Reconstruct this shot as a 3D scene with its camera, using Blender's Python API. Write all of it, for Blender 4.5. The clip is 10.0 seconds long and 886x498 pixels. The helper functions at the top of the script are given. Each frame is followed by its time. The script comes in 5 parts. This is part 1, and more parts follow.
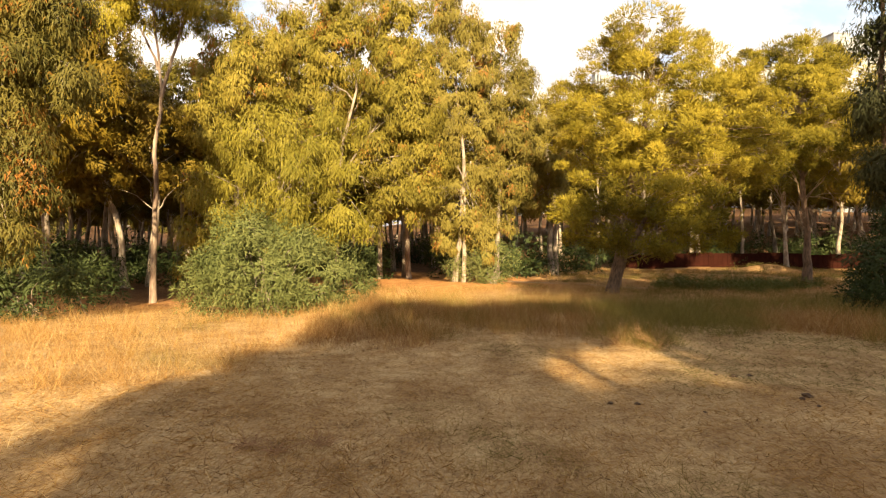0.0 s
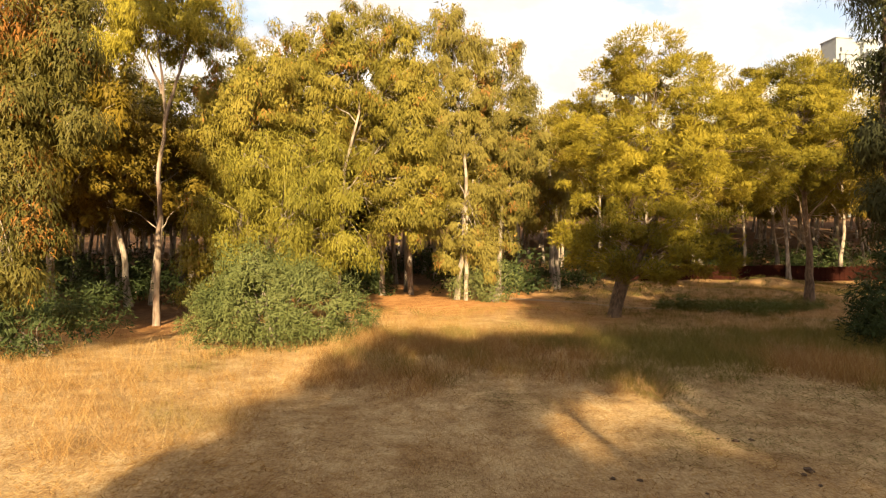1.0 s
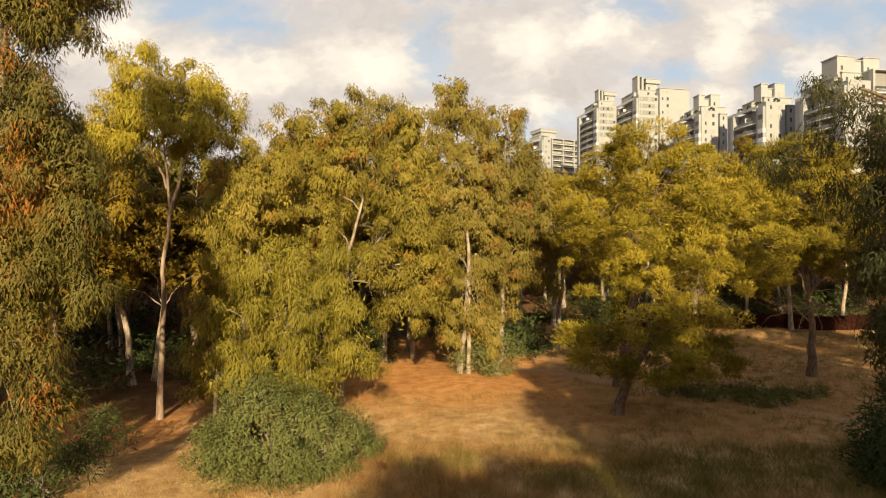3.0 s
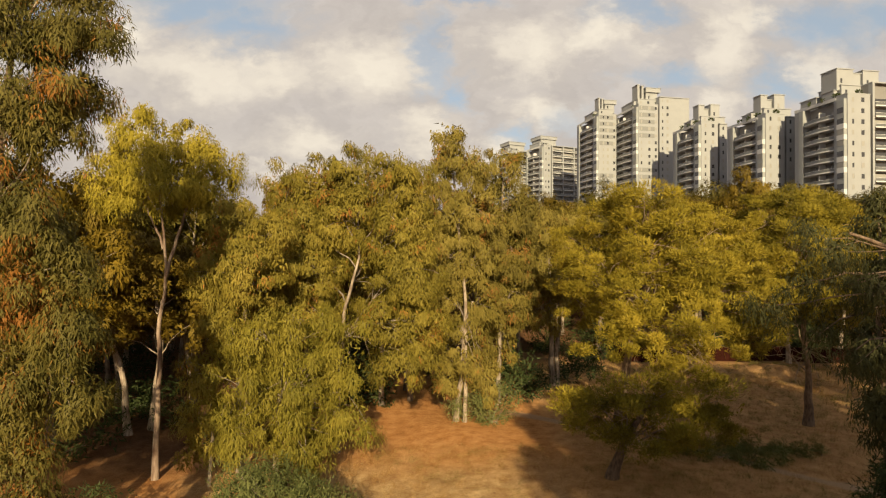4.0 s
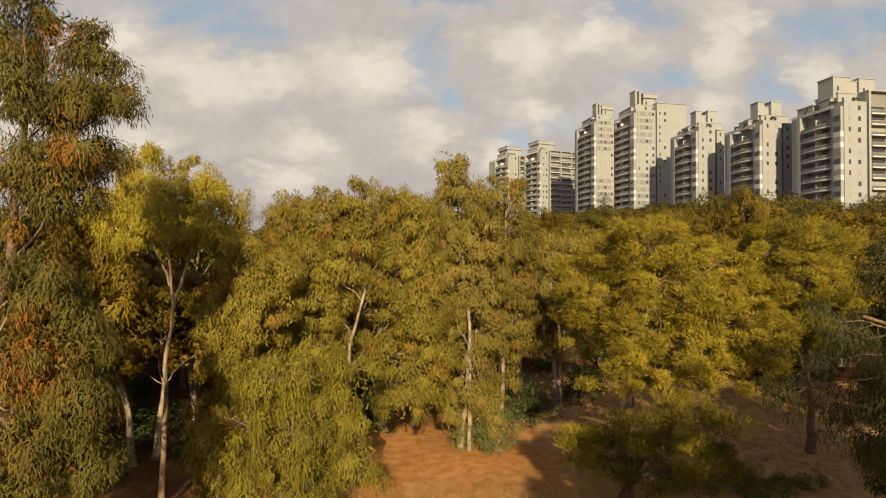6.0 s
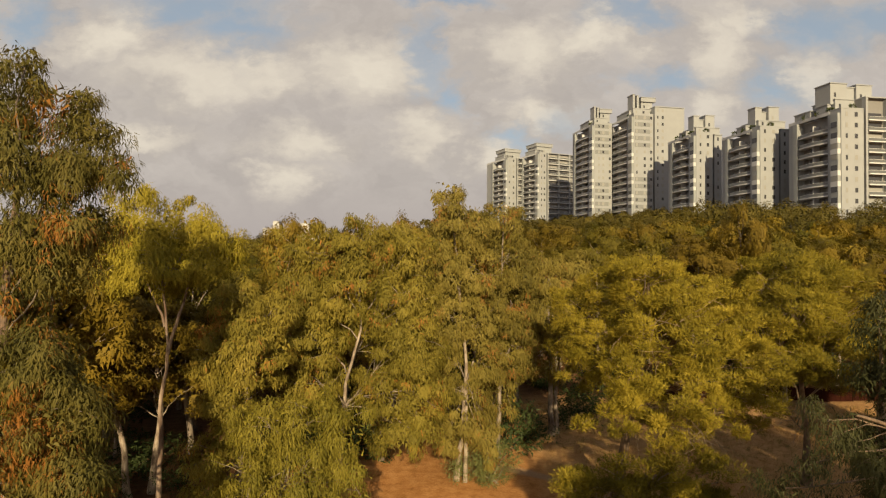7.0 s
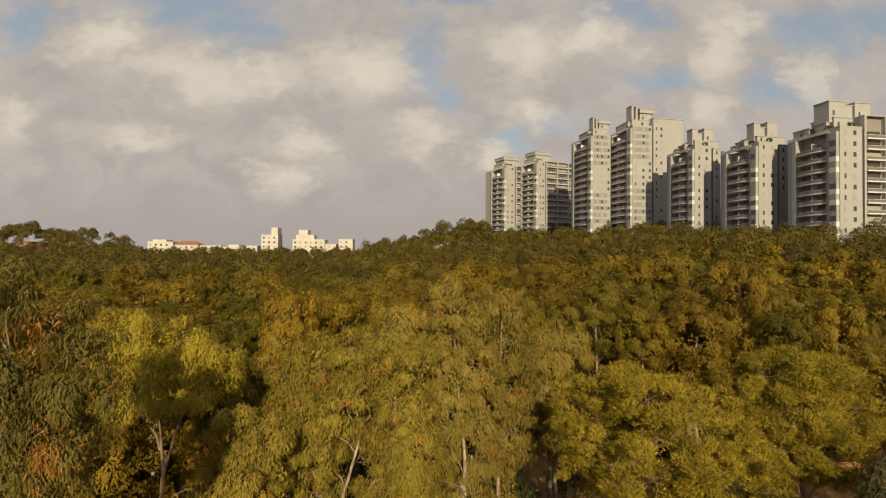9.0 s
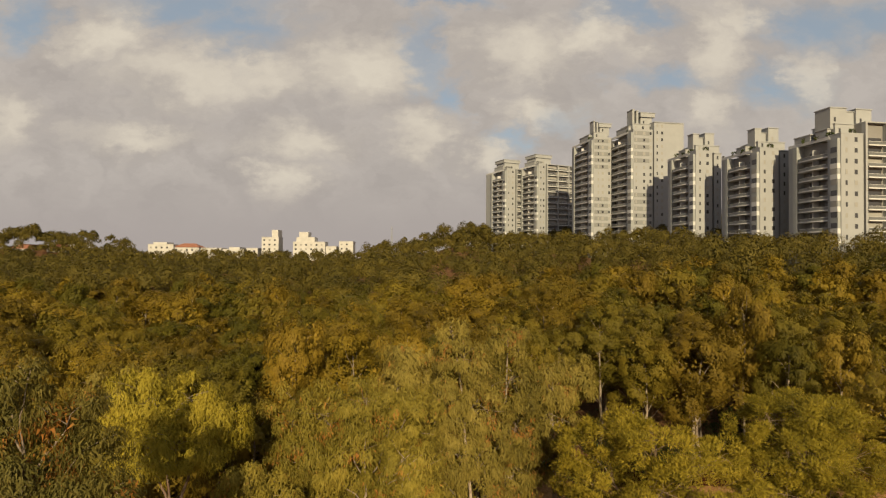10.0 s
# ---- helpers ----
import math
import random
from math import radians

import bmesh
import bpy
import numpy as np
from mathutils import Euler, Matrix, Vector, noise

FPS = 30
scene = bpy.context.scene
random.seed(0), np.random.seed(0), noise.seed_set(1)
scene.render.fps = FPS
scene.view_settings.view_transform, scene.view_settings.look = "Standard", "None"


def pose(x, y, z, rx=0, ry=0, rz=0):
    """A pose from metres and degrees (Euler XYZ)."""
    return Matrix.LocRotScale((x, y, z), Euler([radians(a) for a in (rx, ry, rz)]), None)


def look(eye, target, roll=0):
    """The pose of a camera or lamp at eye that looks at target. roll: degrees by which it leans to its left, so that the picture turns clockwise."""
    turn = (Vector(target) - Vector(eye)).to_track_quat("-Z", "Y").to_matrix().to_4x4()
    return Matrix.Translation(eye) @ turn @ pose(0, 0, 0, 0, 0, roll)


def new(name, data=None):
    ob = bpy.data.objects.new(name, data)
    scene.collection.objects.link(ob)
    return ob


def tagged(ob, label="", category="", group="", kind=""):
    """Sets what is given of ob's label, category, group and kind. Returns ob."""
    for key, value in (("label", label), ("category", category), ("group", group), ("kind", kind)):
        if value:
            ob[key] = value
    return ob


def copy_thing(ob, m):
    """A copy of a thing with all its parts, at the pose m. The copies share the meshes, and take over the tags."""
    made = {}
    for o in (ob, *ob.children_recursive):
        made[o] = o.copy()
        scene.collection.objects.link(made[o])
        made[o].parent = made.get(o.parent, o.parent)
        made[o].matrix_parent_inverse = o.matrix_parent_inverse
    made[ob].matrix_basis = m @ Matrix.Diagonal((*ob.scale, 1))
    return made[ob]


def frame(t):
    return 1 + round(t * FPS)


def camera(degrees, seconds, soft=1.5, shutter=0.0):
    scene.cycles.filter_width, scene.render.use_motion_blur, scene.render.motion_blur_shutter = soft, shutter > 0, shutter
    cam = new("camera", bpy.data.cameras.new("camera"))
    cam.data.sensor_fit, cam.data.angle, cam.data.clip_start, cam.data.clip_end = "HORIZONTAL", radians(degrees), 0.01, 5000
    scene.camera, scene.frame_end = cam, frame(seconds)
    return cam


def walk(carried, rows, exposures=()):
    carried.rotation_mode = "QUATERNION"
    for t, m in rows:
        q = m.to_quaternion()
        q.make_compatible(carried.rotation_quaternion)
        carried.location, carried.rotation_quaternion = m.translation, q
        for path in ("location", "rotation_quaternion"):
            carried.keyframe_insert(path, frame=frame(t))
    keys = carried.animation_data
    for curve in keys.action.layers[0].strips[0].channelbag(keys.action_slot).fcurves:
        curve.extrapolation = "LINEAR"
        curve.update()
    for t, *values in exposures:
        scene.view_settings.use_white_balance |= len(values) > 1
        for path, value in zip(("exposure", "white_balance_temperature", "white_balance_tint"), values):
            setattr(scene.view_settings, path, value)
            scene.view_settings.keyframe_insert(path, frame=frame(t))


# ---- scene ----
# ---- camera: a drone that rises straight up from eye height to above the tree tops ----
cam = camera(76.7, 10.0, soft=1.2)
METRES, EYE, TILT, LEAN, TURN = 17.8, 1.82, 0.0, 0.0, 0.0
ROWS = [
    (0.0, 0.0, 0.0, 0.0, 0.0, 0.0, -0.0),
    (0.5, 0.0005, -0.0013, 0.0139, 0.1, 0.05, -0.03),
    (1.0, -0.0016, -0.0033, 0.051, 0.17, 0.12, -0.06),
    (1.5, -0.0041, -0.0042, 0.0921, 0.18, 0.24, -0.09),
    (2.0, -0.0043, -0.0057, 0.1439, 0.27, 0.29, -0.13),
    (2.5, -0.0096, -0.0075, 0.1974, 0.26, 0.44, -0.1),
    (4.0, 0.0025, -0.0116, 0.3943, 0.29, 0.86, -0.33),
    (4.5, -0.0028, -0.0197, 0.4407, 0.2, 1.01, -0.37),
    (5.0, -0.0175, -0.0212, 0.4416, 0.17, 1.06, -0.31),
    (5.5, -0.02, -0.0175, 0.4488, 0.11, 1.1, -0.31),
    (7.0, -0.0147, -0.0177, 0.5702, -0.19, 1.04, -0.39),
    (7.5, -0.0147, -0.0167, 0.6345, -0.28, 1.04, -0.49),
    (8.0, -0.0164, -0.0167, 0.7022, -0.35, 1.02, -0.56),
    (8.5, -0.017, -0.0149, 0.7777, -0.37, 1.01, -0.51),
    (9.0, -0.0172, -0.0086, 0.8497, -0.34, 1.05, -0.47),
    (9.5, -0.0228, -0.0048, 0.9144, -0.34, 1.02, -0.45),
    (10.0, -0.0355, -0.0109, 0.98, -0.33, 0.96, -0.39),
]
EXPOSURES = [(0.0, 1.72), (1.5, 1.48), (2.5, 1.15), (4.0, 0.63), (5.5, 0.52), (7.0, 0.38), (10.0, 0.22)]
walk(cam, [(t, pose(0, 0, EYE, TILT, LEAN, TURN) @ pose(METRES * x, METRES * y, METRES * z, 90 + pitch, roll, yaw)) for t, x, y, z, yaw, pitch, roll in ROWS], EXPOSURES)

# ---- light: low warm sun from straight behind, broken cloud ----
SUN_ELEV, SUN_AZ = 21.0, 3.0
sun_from = Vector((math.sin(radians(SUN_AZ)) * math.cos(radians(SUN_ELEV)), -math.cos(radians(SUN_AZ)) * math.cos(radians(SUN_ELEV)), math.sin(radians(SUN_ELEV))))
sun_data = bpy.data.lights.new("sun", "SUN")
sun_data.energy, sun_data.angle, sun_data.color = 5.0, radians(0.6), (1.0, 0.80, 0.475)
sun = new("sun", sun_data)
sun.matrix_world = look(sun_from * 50, (0, 0, 0))


class Nodes:
    """Short hand for building node trees."""

    def __init__(self, tree):
        self.tree, self.nodes, self.links = tree, tree.nodes, tree.links
        self.nodes.clear()

    def add(self, kind, inputs=None, **props):
        n = self.nodes.new(kind)
        for k, v in props.items():
            setattr(n, k, v)
        for k, v in (inputs or {}).items():
            if isinstance(v, bpy.types.NodeSocket):
                self.links.new(v, n.inputs[k])
            else:
                n.inputs[k].default_value = v
        return n

    def math(self, op, a, b=0.0, c=None, clamp=False):
        ins = {0: a, 1: b}
        if c is not None:
            ins[2] = c
        return self.add("ShaderNodeMath", ins, operation=op, use_clamp=clamp).outputs[0]

    def ramp(self, fac, stops, mode="LINEAR"):
        n = self.add("ShaderNodeValToRGB", {0: fac})
        n.color_ramp.interpolation = mode
        el = n.color_ramp.elements
        while len(el) < len(stops):
            el.new(0.5)
        for e, (p, c) in zip(el, stops):
            e.position, e.color = p, (*c, 1) if len(c) == 3 else c
        return n.outputs[0]

    def mix(self, fac, a, b, blend="MIX"):
        n = self.add("ShaderNodeMix", data_type="RGBA", blend_type=blend)
        for i, v in ((0, fac), (6, a), (7, b)):
            if isinstance(v, bpy.types.NodeSocket):
                self.links.new(v, n.inputs[i])
            else:
                n.inputs[i].default_value = v if i == 0 else (*v, 1)
        return n.outputs[2]

    def noise(self, vec, scale, detail=4.0, rough=0.55, dims="3D"):
        return self.add("ShaderNodeTexNoise", {"Vector": vec, "Scale": scale, "Detail": detail, "Roughness": rough}, noise_dimensions=dims).outputs[0]


def build_world():
    world = bpy.data.worlds.new("sky")
    scene.world = world
    world.use_nodes = True
    n = Nodes(world.node_tree)
    sky = n.add("ShaderNodeTexSky", sky_type="NISHITA", sun_disc=False, sun_elevation=radians(SUN_ELEV), sun_rotation=radians(180 - SUN_AZ), air_density=1.0, dust_density=1.5)
    co = n.add("ShaderNodeTexCoord").outputs["Generated"]
    sep = n.add("ShaderNodeSeparateXYZ", {0: co})
    x, y, z = sep.outputs
    yy = n.math("MAXIMUM", n.math("ABSOLUTE", y), 0.15)
    u, v = n.math("DIVIDE", x, yy), n.math("DIVIDE", z, yy)
    flat = n.add("ShaderNodeCombineXYZ", {0: u, 1: v, 2: 0.0}).outputs[0]
    stretched = n.add("ShaderNodeMapping", {0: flat, "Scale": (1, 1.6, 1)}).outputs[0]
    rag = n.add("ShaderNodeTexNoise", {"Vector": stretched, "Scale": 6.0, "Detail": 9.0, "Roughness": 0.6}).outputs[1]
    rag = n.add("ShaderNodeVectorMath", {0: rag, 1: (0.5, 0.5, 0.5)}, operation="SUBTRACT").outputs[0]
    ragged = n.add("ShaderNodeVectorMath", {0: rag, 1: (0.24, 0.15, 0.0), 2: flat}, operation="MULTIPLY_ADD").outputs[0]

    fine_rag = n.add("ShaderNodeTexNoise", {"Vector": stretched, "Scale": 26.0, "Detail": 6.0, "Roughness": 0.6}).outputs[1]
    fine_rag = n.add("ShaderNodeVectorMath", {0: fine_rag, 1: (0.5, 0.5, 0.5)}, operation="SUBTRACT").outputs[0]
    ragged = n.add("ShaderNodeVectorMath", {0: fine_rag, 1: (0.075, 0.05, 0.0), 2: ragged}, operation="MULTIPLY_ADD").outputs[0]

    def patches(spots, soft=0.0, grow=1.0):
        """Soft-edged patches of sky at (across, up, half width, half height)."""
        total = None
        for a, b, w, h in spots:
            w, h = w * grow, h * grow
            d = n.add("ShaderNodeVectorMath", {0: ragged, 1: (1 / w, 1 / h, 0), 2: (-a / w, -b / h, 0)}, operation="MULTIPLY_ADD").outputs[0]
            d = n.add("ShaderNodeVectorMath", {0: d}, operation="LENGTH").outputs[1]
            k = n.add("ShaderNodeMapRange", {0: d, 1: 1.25, 2: soft, 3: 0.0, 4: 1.0}, interpolation_type="SMOOTHSTEP").outputs[0]
            total = k if total is None else n.math("MAXIMUM", total, k)
        return total

    gaps = patches([(-0.37, 0.415, 0.12, 0.05), (-0.46, 0.46, 0.17, 0.045), (0.0, 0.47, 0.1, 0.02), (-0.74, 0.43, 0.06, 0.05), (-0.03, 0.36, 0.045, 0.07), (0.01, 0.29, 0.04, 0.04), (0.34, 0.455, 0.09, 0.03),
                    (0.40, 0.33, 0.08, 0.03), (0.62, 0.31, 0.09, 0.04), (0.68, 0.42, 0.10, 0.06), (0.78, 0.44, 0.1, 0.05), (0.22, 0.26, 0.05, 0.03), (0.12, 0.22, 0.05, 0.03), (-0.2, 0.62, 0.3, 0.08), (0.5, 0.7, 0.25, 0.1)], 0.1, 1.15)
    puffs = patches([(-0.60, 0.40, 0.09, 0.06), (-0.46, 0.33, 0.17, 0.06), (-0.14, 0.35, 0.12, 0.07), (-0.31, 0.34, 0.12, 0.05), (-0.54, 0.22, 0.13, 0.035), (-0.77, 0.25, 0.07, 0.06),
                     (0.15, 0.375, 0.12, 0.06), (0.27, 0.41, 0.09, 0.05), (0.49, 0.385, 0.08, 0.08), (0.485, 0.27, 0.05, 0.07), (0.18, 0.27, 0.09, 0.04), (-0.04, 0.22, 0.07, 0.05),
                     (-0.25, 0.21, 0.10, 0.045), (0.67, 0.32, 0.05, 0.06), (-0.28, 0.13, 0.06, 0.04), (0.08, 0.19, 0.05, 0.04), (0.56, 0.43, 0.06, 0.05), (-0.7, 0.6, 0.2, 0.08), (0.2, 0.6, 0.2, 0.07)], 0.1, 1.3)
    tone = n.noise(ragged, 11.0, 7.0, 0.55)
    shade = n.ramp(tone, [(0.35, (0.49, 0.44, 0.40)), (0.65, (0.60, 0.54, 0.485))])
    bright = n.ramp(n.math("ADD", n.math("MULTIPLY", puffs, 0.55), n.math("MULTIPLY", tone, 0.65)), [(0.15, (0.50, 0.447, 0.405)), (0.5, (0.60, 0.535, 0.465)), (0.78, (0.74, 0.66, 0.55)), (1.0, (0.84, 0.755, 0.62))])
    cloud = n.mix(puffs, shade, bright)
    low = n.add("ShaderNodeMapRange", {0: v, 1: 0.02, 2: 0.17, 3: 1.0, 4: 0.0}, interpolation_type="SMOOTHSTEP").outputs[0]
    cloud = n.mix(low, cloud, (0.485, 0.43, 0.40))
    blue = n.mix(0.55, n.mix(1.0, sky.outputs[0], (0.13, 0.12, 0.11), "MULTIPLY"), (0.44, 0.50, 0.55))
    col = n.mix(n.math("MULTIPLY", n.math("MULTIPLY", gaps, 0.95), n.math("SUBTRACT", 1.0, n.math("MULTIPLY", puffs, 0.8))), cloud, blue)
    high = n.add("ShaderNodeMapRange", {0: z, 1: 0.45, 2: 0.75, 3: 0.0, 4: 0.7}, interpolation_type="SMOOTHSTEP").outputs[0]
    clear = n.mix(0.35, n.mix(1.0, sky.outputs[0], (0.10, 0.10, 0.10), "MULTIPLY"), (0.16, 0.18, 0.20))
    col = n.mix(high, col, clear)
    bg = n.add("ShaderNodeBackground", {"Color": col, "Strength": 0.72})
    n.links.new(bg.outputs[0], n.add("ShaderNodeOutputWorld").inputs[0])


build_world()


# ---- materials ----
def material(name, build):
    m = bpy.data.materials.new(name)
    m.use_nodes = True
    n = Nodes(m.node_tree)
    out = n.add("ShaderNodeOutputMaterial")
    n.links.new(build(n), out.inputs[0])
    return m


def leaf_material(name, dark, mid, light, dead=None, dead_at=0.93, gloss=0.6, glow=0.10, kinds=(), patch=0.55):
    def build(n):
        geo = n.add("ShaderNodeNewGeometry")
        rnd = geo.outputs["Random Per Island"]
        place = n.noise(geo.outputs["Position"], patch, 3.0)
        ob = n.add("ShaderNodeObjectInfo").outputs["Random"]
        k = n.math("ADD", n.math("MULTIPLY", rnd, 0.2), n.math("ADD", n.math("MULTIPLY", place, 0.75), n.math("MULTIPLY", ob, 0.22)))
        col = n.ramp(k, [(0.25, dark), (0.55, mid), (0.9, light)])
        if kinds:
            pick = n.math("FRACT", n.math("MULTIPLY", ob, 7.31))
            tint = n.ramp(pick, [(i / len(kinds), c) for i, c in enumerate(kinds)], "CONSTANT")
            col = n.mix(1.0, col, tint, "MULTIPLY")
        if dead:
            brown = n.noise(geo.outputs["Position"], 0.7, 2.0)
            k2 = n.math("ADD", n.math("MULTIPLY", rnd, 0.25), brown)
            col = n.mix(n.add("ShaderNodeMapRange", {0: k2, 1: dead_at - 0.06, 2: dead_at, 3: 0.0, 4: 0.85}).outputs[0], col, dead)
        pr = n.add("ShaderNodeBsdfPrincipled", {"Base Color": col, "Roughness": gloss, "Specular IOR Level": 0.12})
        tr = n.add("ShaderNodeBsdfTranslucent", {0: n.mix(1.0, col, (1.25, 1.2, 0.6), "MULTIPLY")})
        return n.add("ShaderNodeMixShader", {0: glow, 1: pr.outputs[0], 2: tr.outputs[0]}).outputs[0]
    return material(name, build)


def bark_material(name, dark, light, scale=(9, 9, 2.2), peel=0.5):
    def build(n):
        co = n.add("ShaderNodeTexCoord").outputs["Object"]
        long = n.add("ShaderNodeMapping", {0: co, "Scale": scale}).outputs[0]
        a, b = n.noise(long, 1.0, 6.0, 0.6), n.noise(co, 1.3, 3.0)
        k = n.math("ADD", n.math("MULTIPLY", a, 0.6), n.math("MULTIPLY", b, 0.4))
        col = n.ramp(k, [(peel - 0.14, dark), (peel, [(p + q) / 2 for p, q in zip(dark, light)]), (peel + 0.1, light)])
        bump = n.add("ShaderNodeBump", {"Height": a, "Strength": 0.5, "Distance": 0.03})
        return n.add("ShaderNodeBsdfPrincipled", {"Base Color": col, "Roughness": 0.85, "Normal": bump.outputs[0]}).outputs[0]
    return material(name, build)


EUC_LEAF = leaf_material("eucalyptus_leaf", (0.092, 0.079, 0.013), (0.205, 0.164, 0.025), (0.335, 0.254, 0.047), (0.34, 0.13, 0.03), 0.86)
EUC_LEAF_DULL = leaf_material("eucalyptus_leaf_dull", (0.080, 0.067, 0.015), (0.178, 0.142, 0.028), (0.296, 0.227, 0.053), (0.30, 0.12, 0.03), 0.86)
RUSTY_LEAF = leaf_material("rusty_eucalyptus_leaf", (0.035, 0.036, 0.009), (0.088, 0.077, 0.017), (0.171, 0.134, 0.029), (0.27, 0.105, 0.02), 0.82)
# grey-green leaf darkened so that its colour carries the shade
SHADE_LEAF = leaf_material("shaded_leaf", (0.02, 0.024, 0.009), (0.045, 0.048, 0.017), (0.085, 0.08, 0.03))
GOLD_LEAF = leaf_material("golden_eucalyptus_leaf", (0.110, 0.094, 0.008), (0.240, 0.195, 0.019), (0.380, 0.300, 0.037))
WILLOW_LEAF = leaf_material("weeping_leaf", (0.099, 0.090, 0.011), (0.215, 0.179, 0.025), (0.341, 0.276, 0.048))
BUSH_LEAF = leaf_material("bush_leaf", (0.057, 0.073, 0.022), (0.126, 0.137, 0.042), (0.217, 0.209, 0.077))
GREEN_WEED = leaf_material("green_weed_leaf", (0.05, 0.062, 0.014), (0.10, 0.115, 0.027), (0.17, 0.17, 0.05))
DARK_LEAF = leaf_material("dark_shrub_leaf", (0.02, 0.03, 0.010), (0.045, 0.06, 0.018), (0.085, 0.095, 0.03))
PINE_LEAF = leaf_material("pine_needle", (0.056, 0.053, 0.008), (0.229, 0.180, 0.018), (0.433, 0.320, 0.038))
FOREST_LEAF = leaf_material("forest_leaf", (0.068, 0.058, 0.009), (0.143, 0.112, 0.017), (0.229, 0.171, 0.029), kinds=((1.1, 1.0, 0.8), (0.75, 0.78, 0.66), (1.25, 1.12, 0.75), (0.85, 0.76, 0.6), (0.6, 0.68, 0.55), (1.15, 1.0, 0.7), (0.95, 0.93, 0.7)), patch=0.3)
WOODS_LEAF = leaf_material("woods_leaf", (0.032, 0.031, 0.008), (0.077, 0.063, 0.012), (0.153, 0.115, 0.020), patch=0.11)
PALE_BARK = bark_material("pale_bark", (0.12, 0.078, 0.05), (0.44, 0.36, 0.275), peel=0.5)
BROWN_BARK = bark_material("brown_bark", (0.07, 0.045, 0.03), (0.27, 0.18, 0.115), (14, 14, 4), 0.52)
GREY_BARK = bark_material("grey_bark", (0.10, 0.075, 0.055), (0.36, 0.29, 0.22), peel=0.5)
MOTTLED_BARK = bark_material("mottled_bark", (0.10, 0.058, 0.038), (0.38, 0.29, 0.215), (7, 7, 1.1), 0.54)
DEAD_WOOD = bark_material("dead_wood", (0.13, 0.085, 0.05), (0.30, 0.215, 0.135), (12, 12, 12), 0.45)


def ground_height(x, y):
    """Height of the ground: a nearly flat clearing, then a long gentle rise to the town."""
    side = np.clip(x / np.maximum(y, 1.0) + 0.15, 0, 0.55) / 0.55
    rise = np.clip(y - 45, 0, 380) * (0.034 + 0.075 * side)
    rise = rise + 11 * np.exp(-(((x - 8) / 22) ** 2 + ((y - 300) / 40) ** 2)) + 4 * np.clip((y - 360) / 60, 0, 1) + 13 * np.exp(-(((x + 300) / 45) ** 2 + ((y - 430) / 30) ** 2))
    left = -0.45 * np.exp(-(((x + 12) / 5) ** 2 + ((y - 23) / 6) ** 2))
    bumps = 0.06 * np.sin(x * 0.9 + 1.3) * np.sin(y * 0.7) + 0.05 * np.sin(x * 0.37 + y * 0.51)
    mound = 0.6 * np.exp(-(((x - 25.5) / 2.4) ** 2 + ((y - 44.2) / 1.3) ** 2))
    return rise + left + bumps + mound


def gh(x, y):
    return float(ground_height(np.float64(x), np.float64(y)))


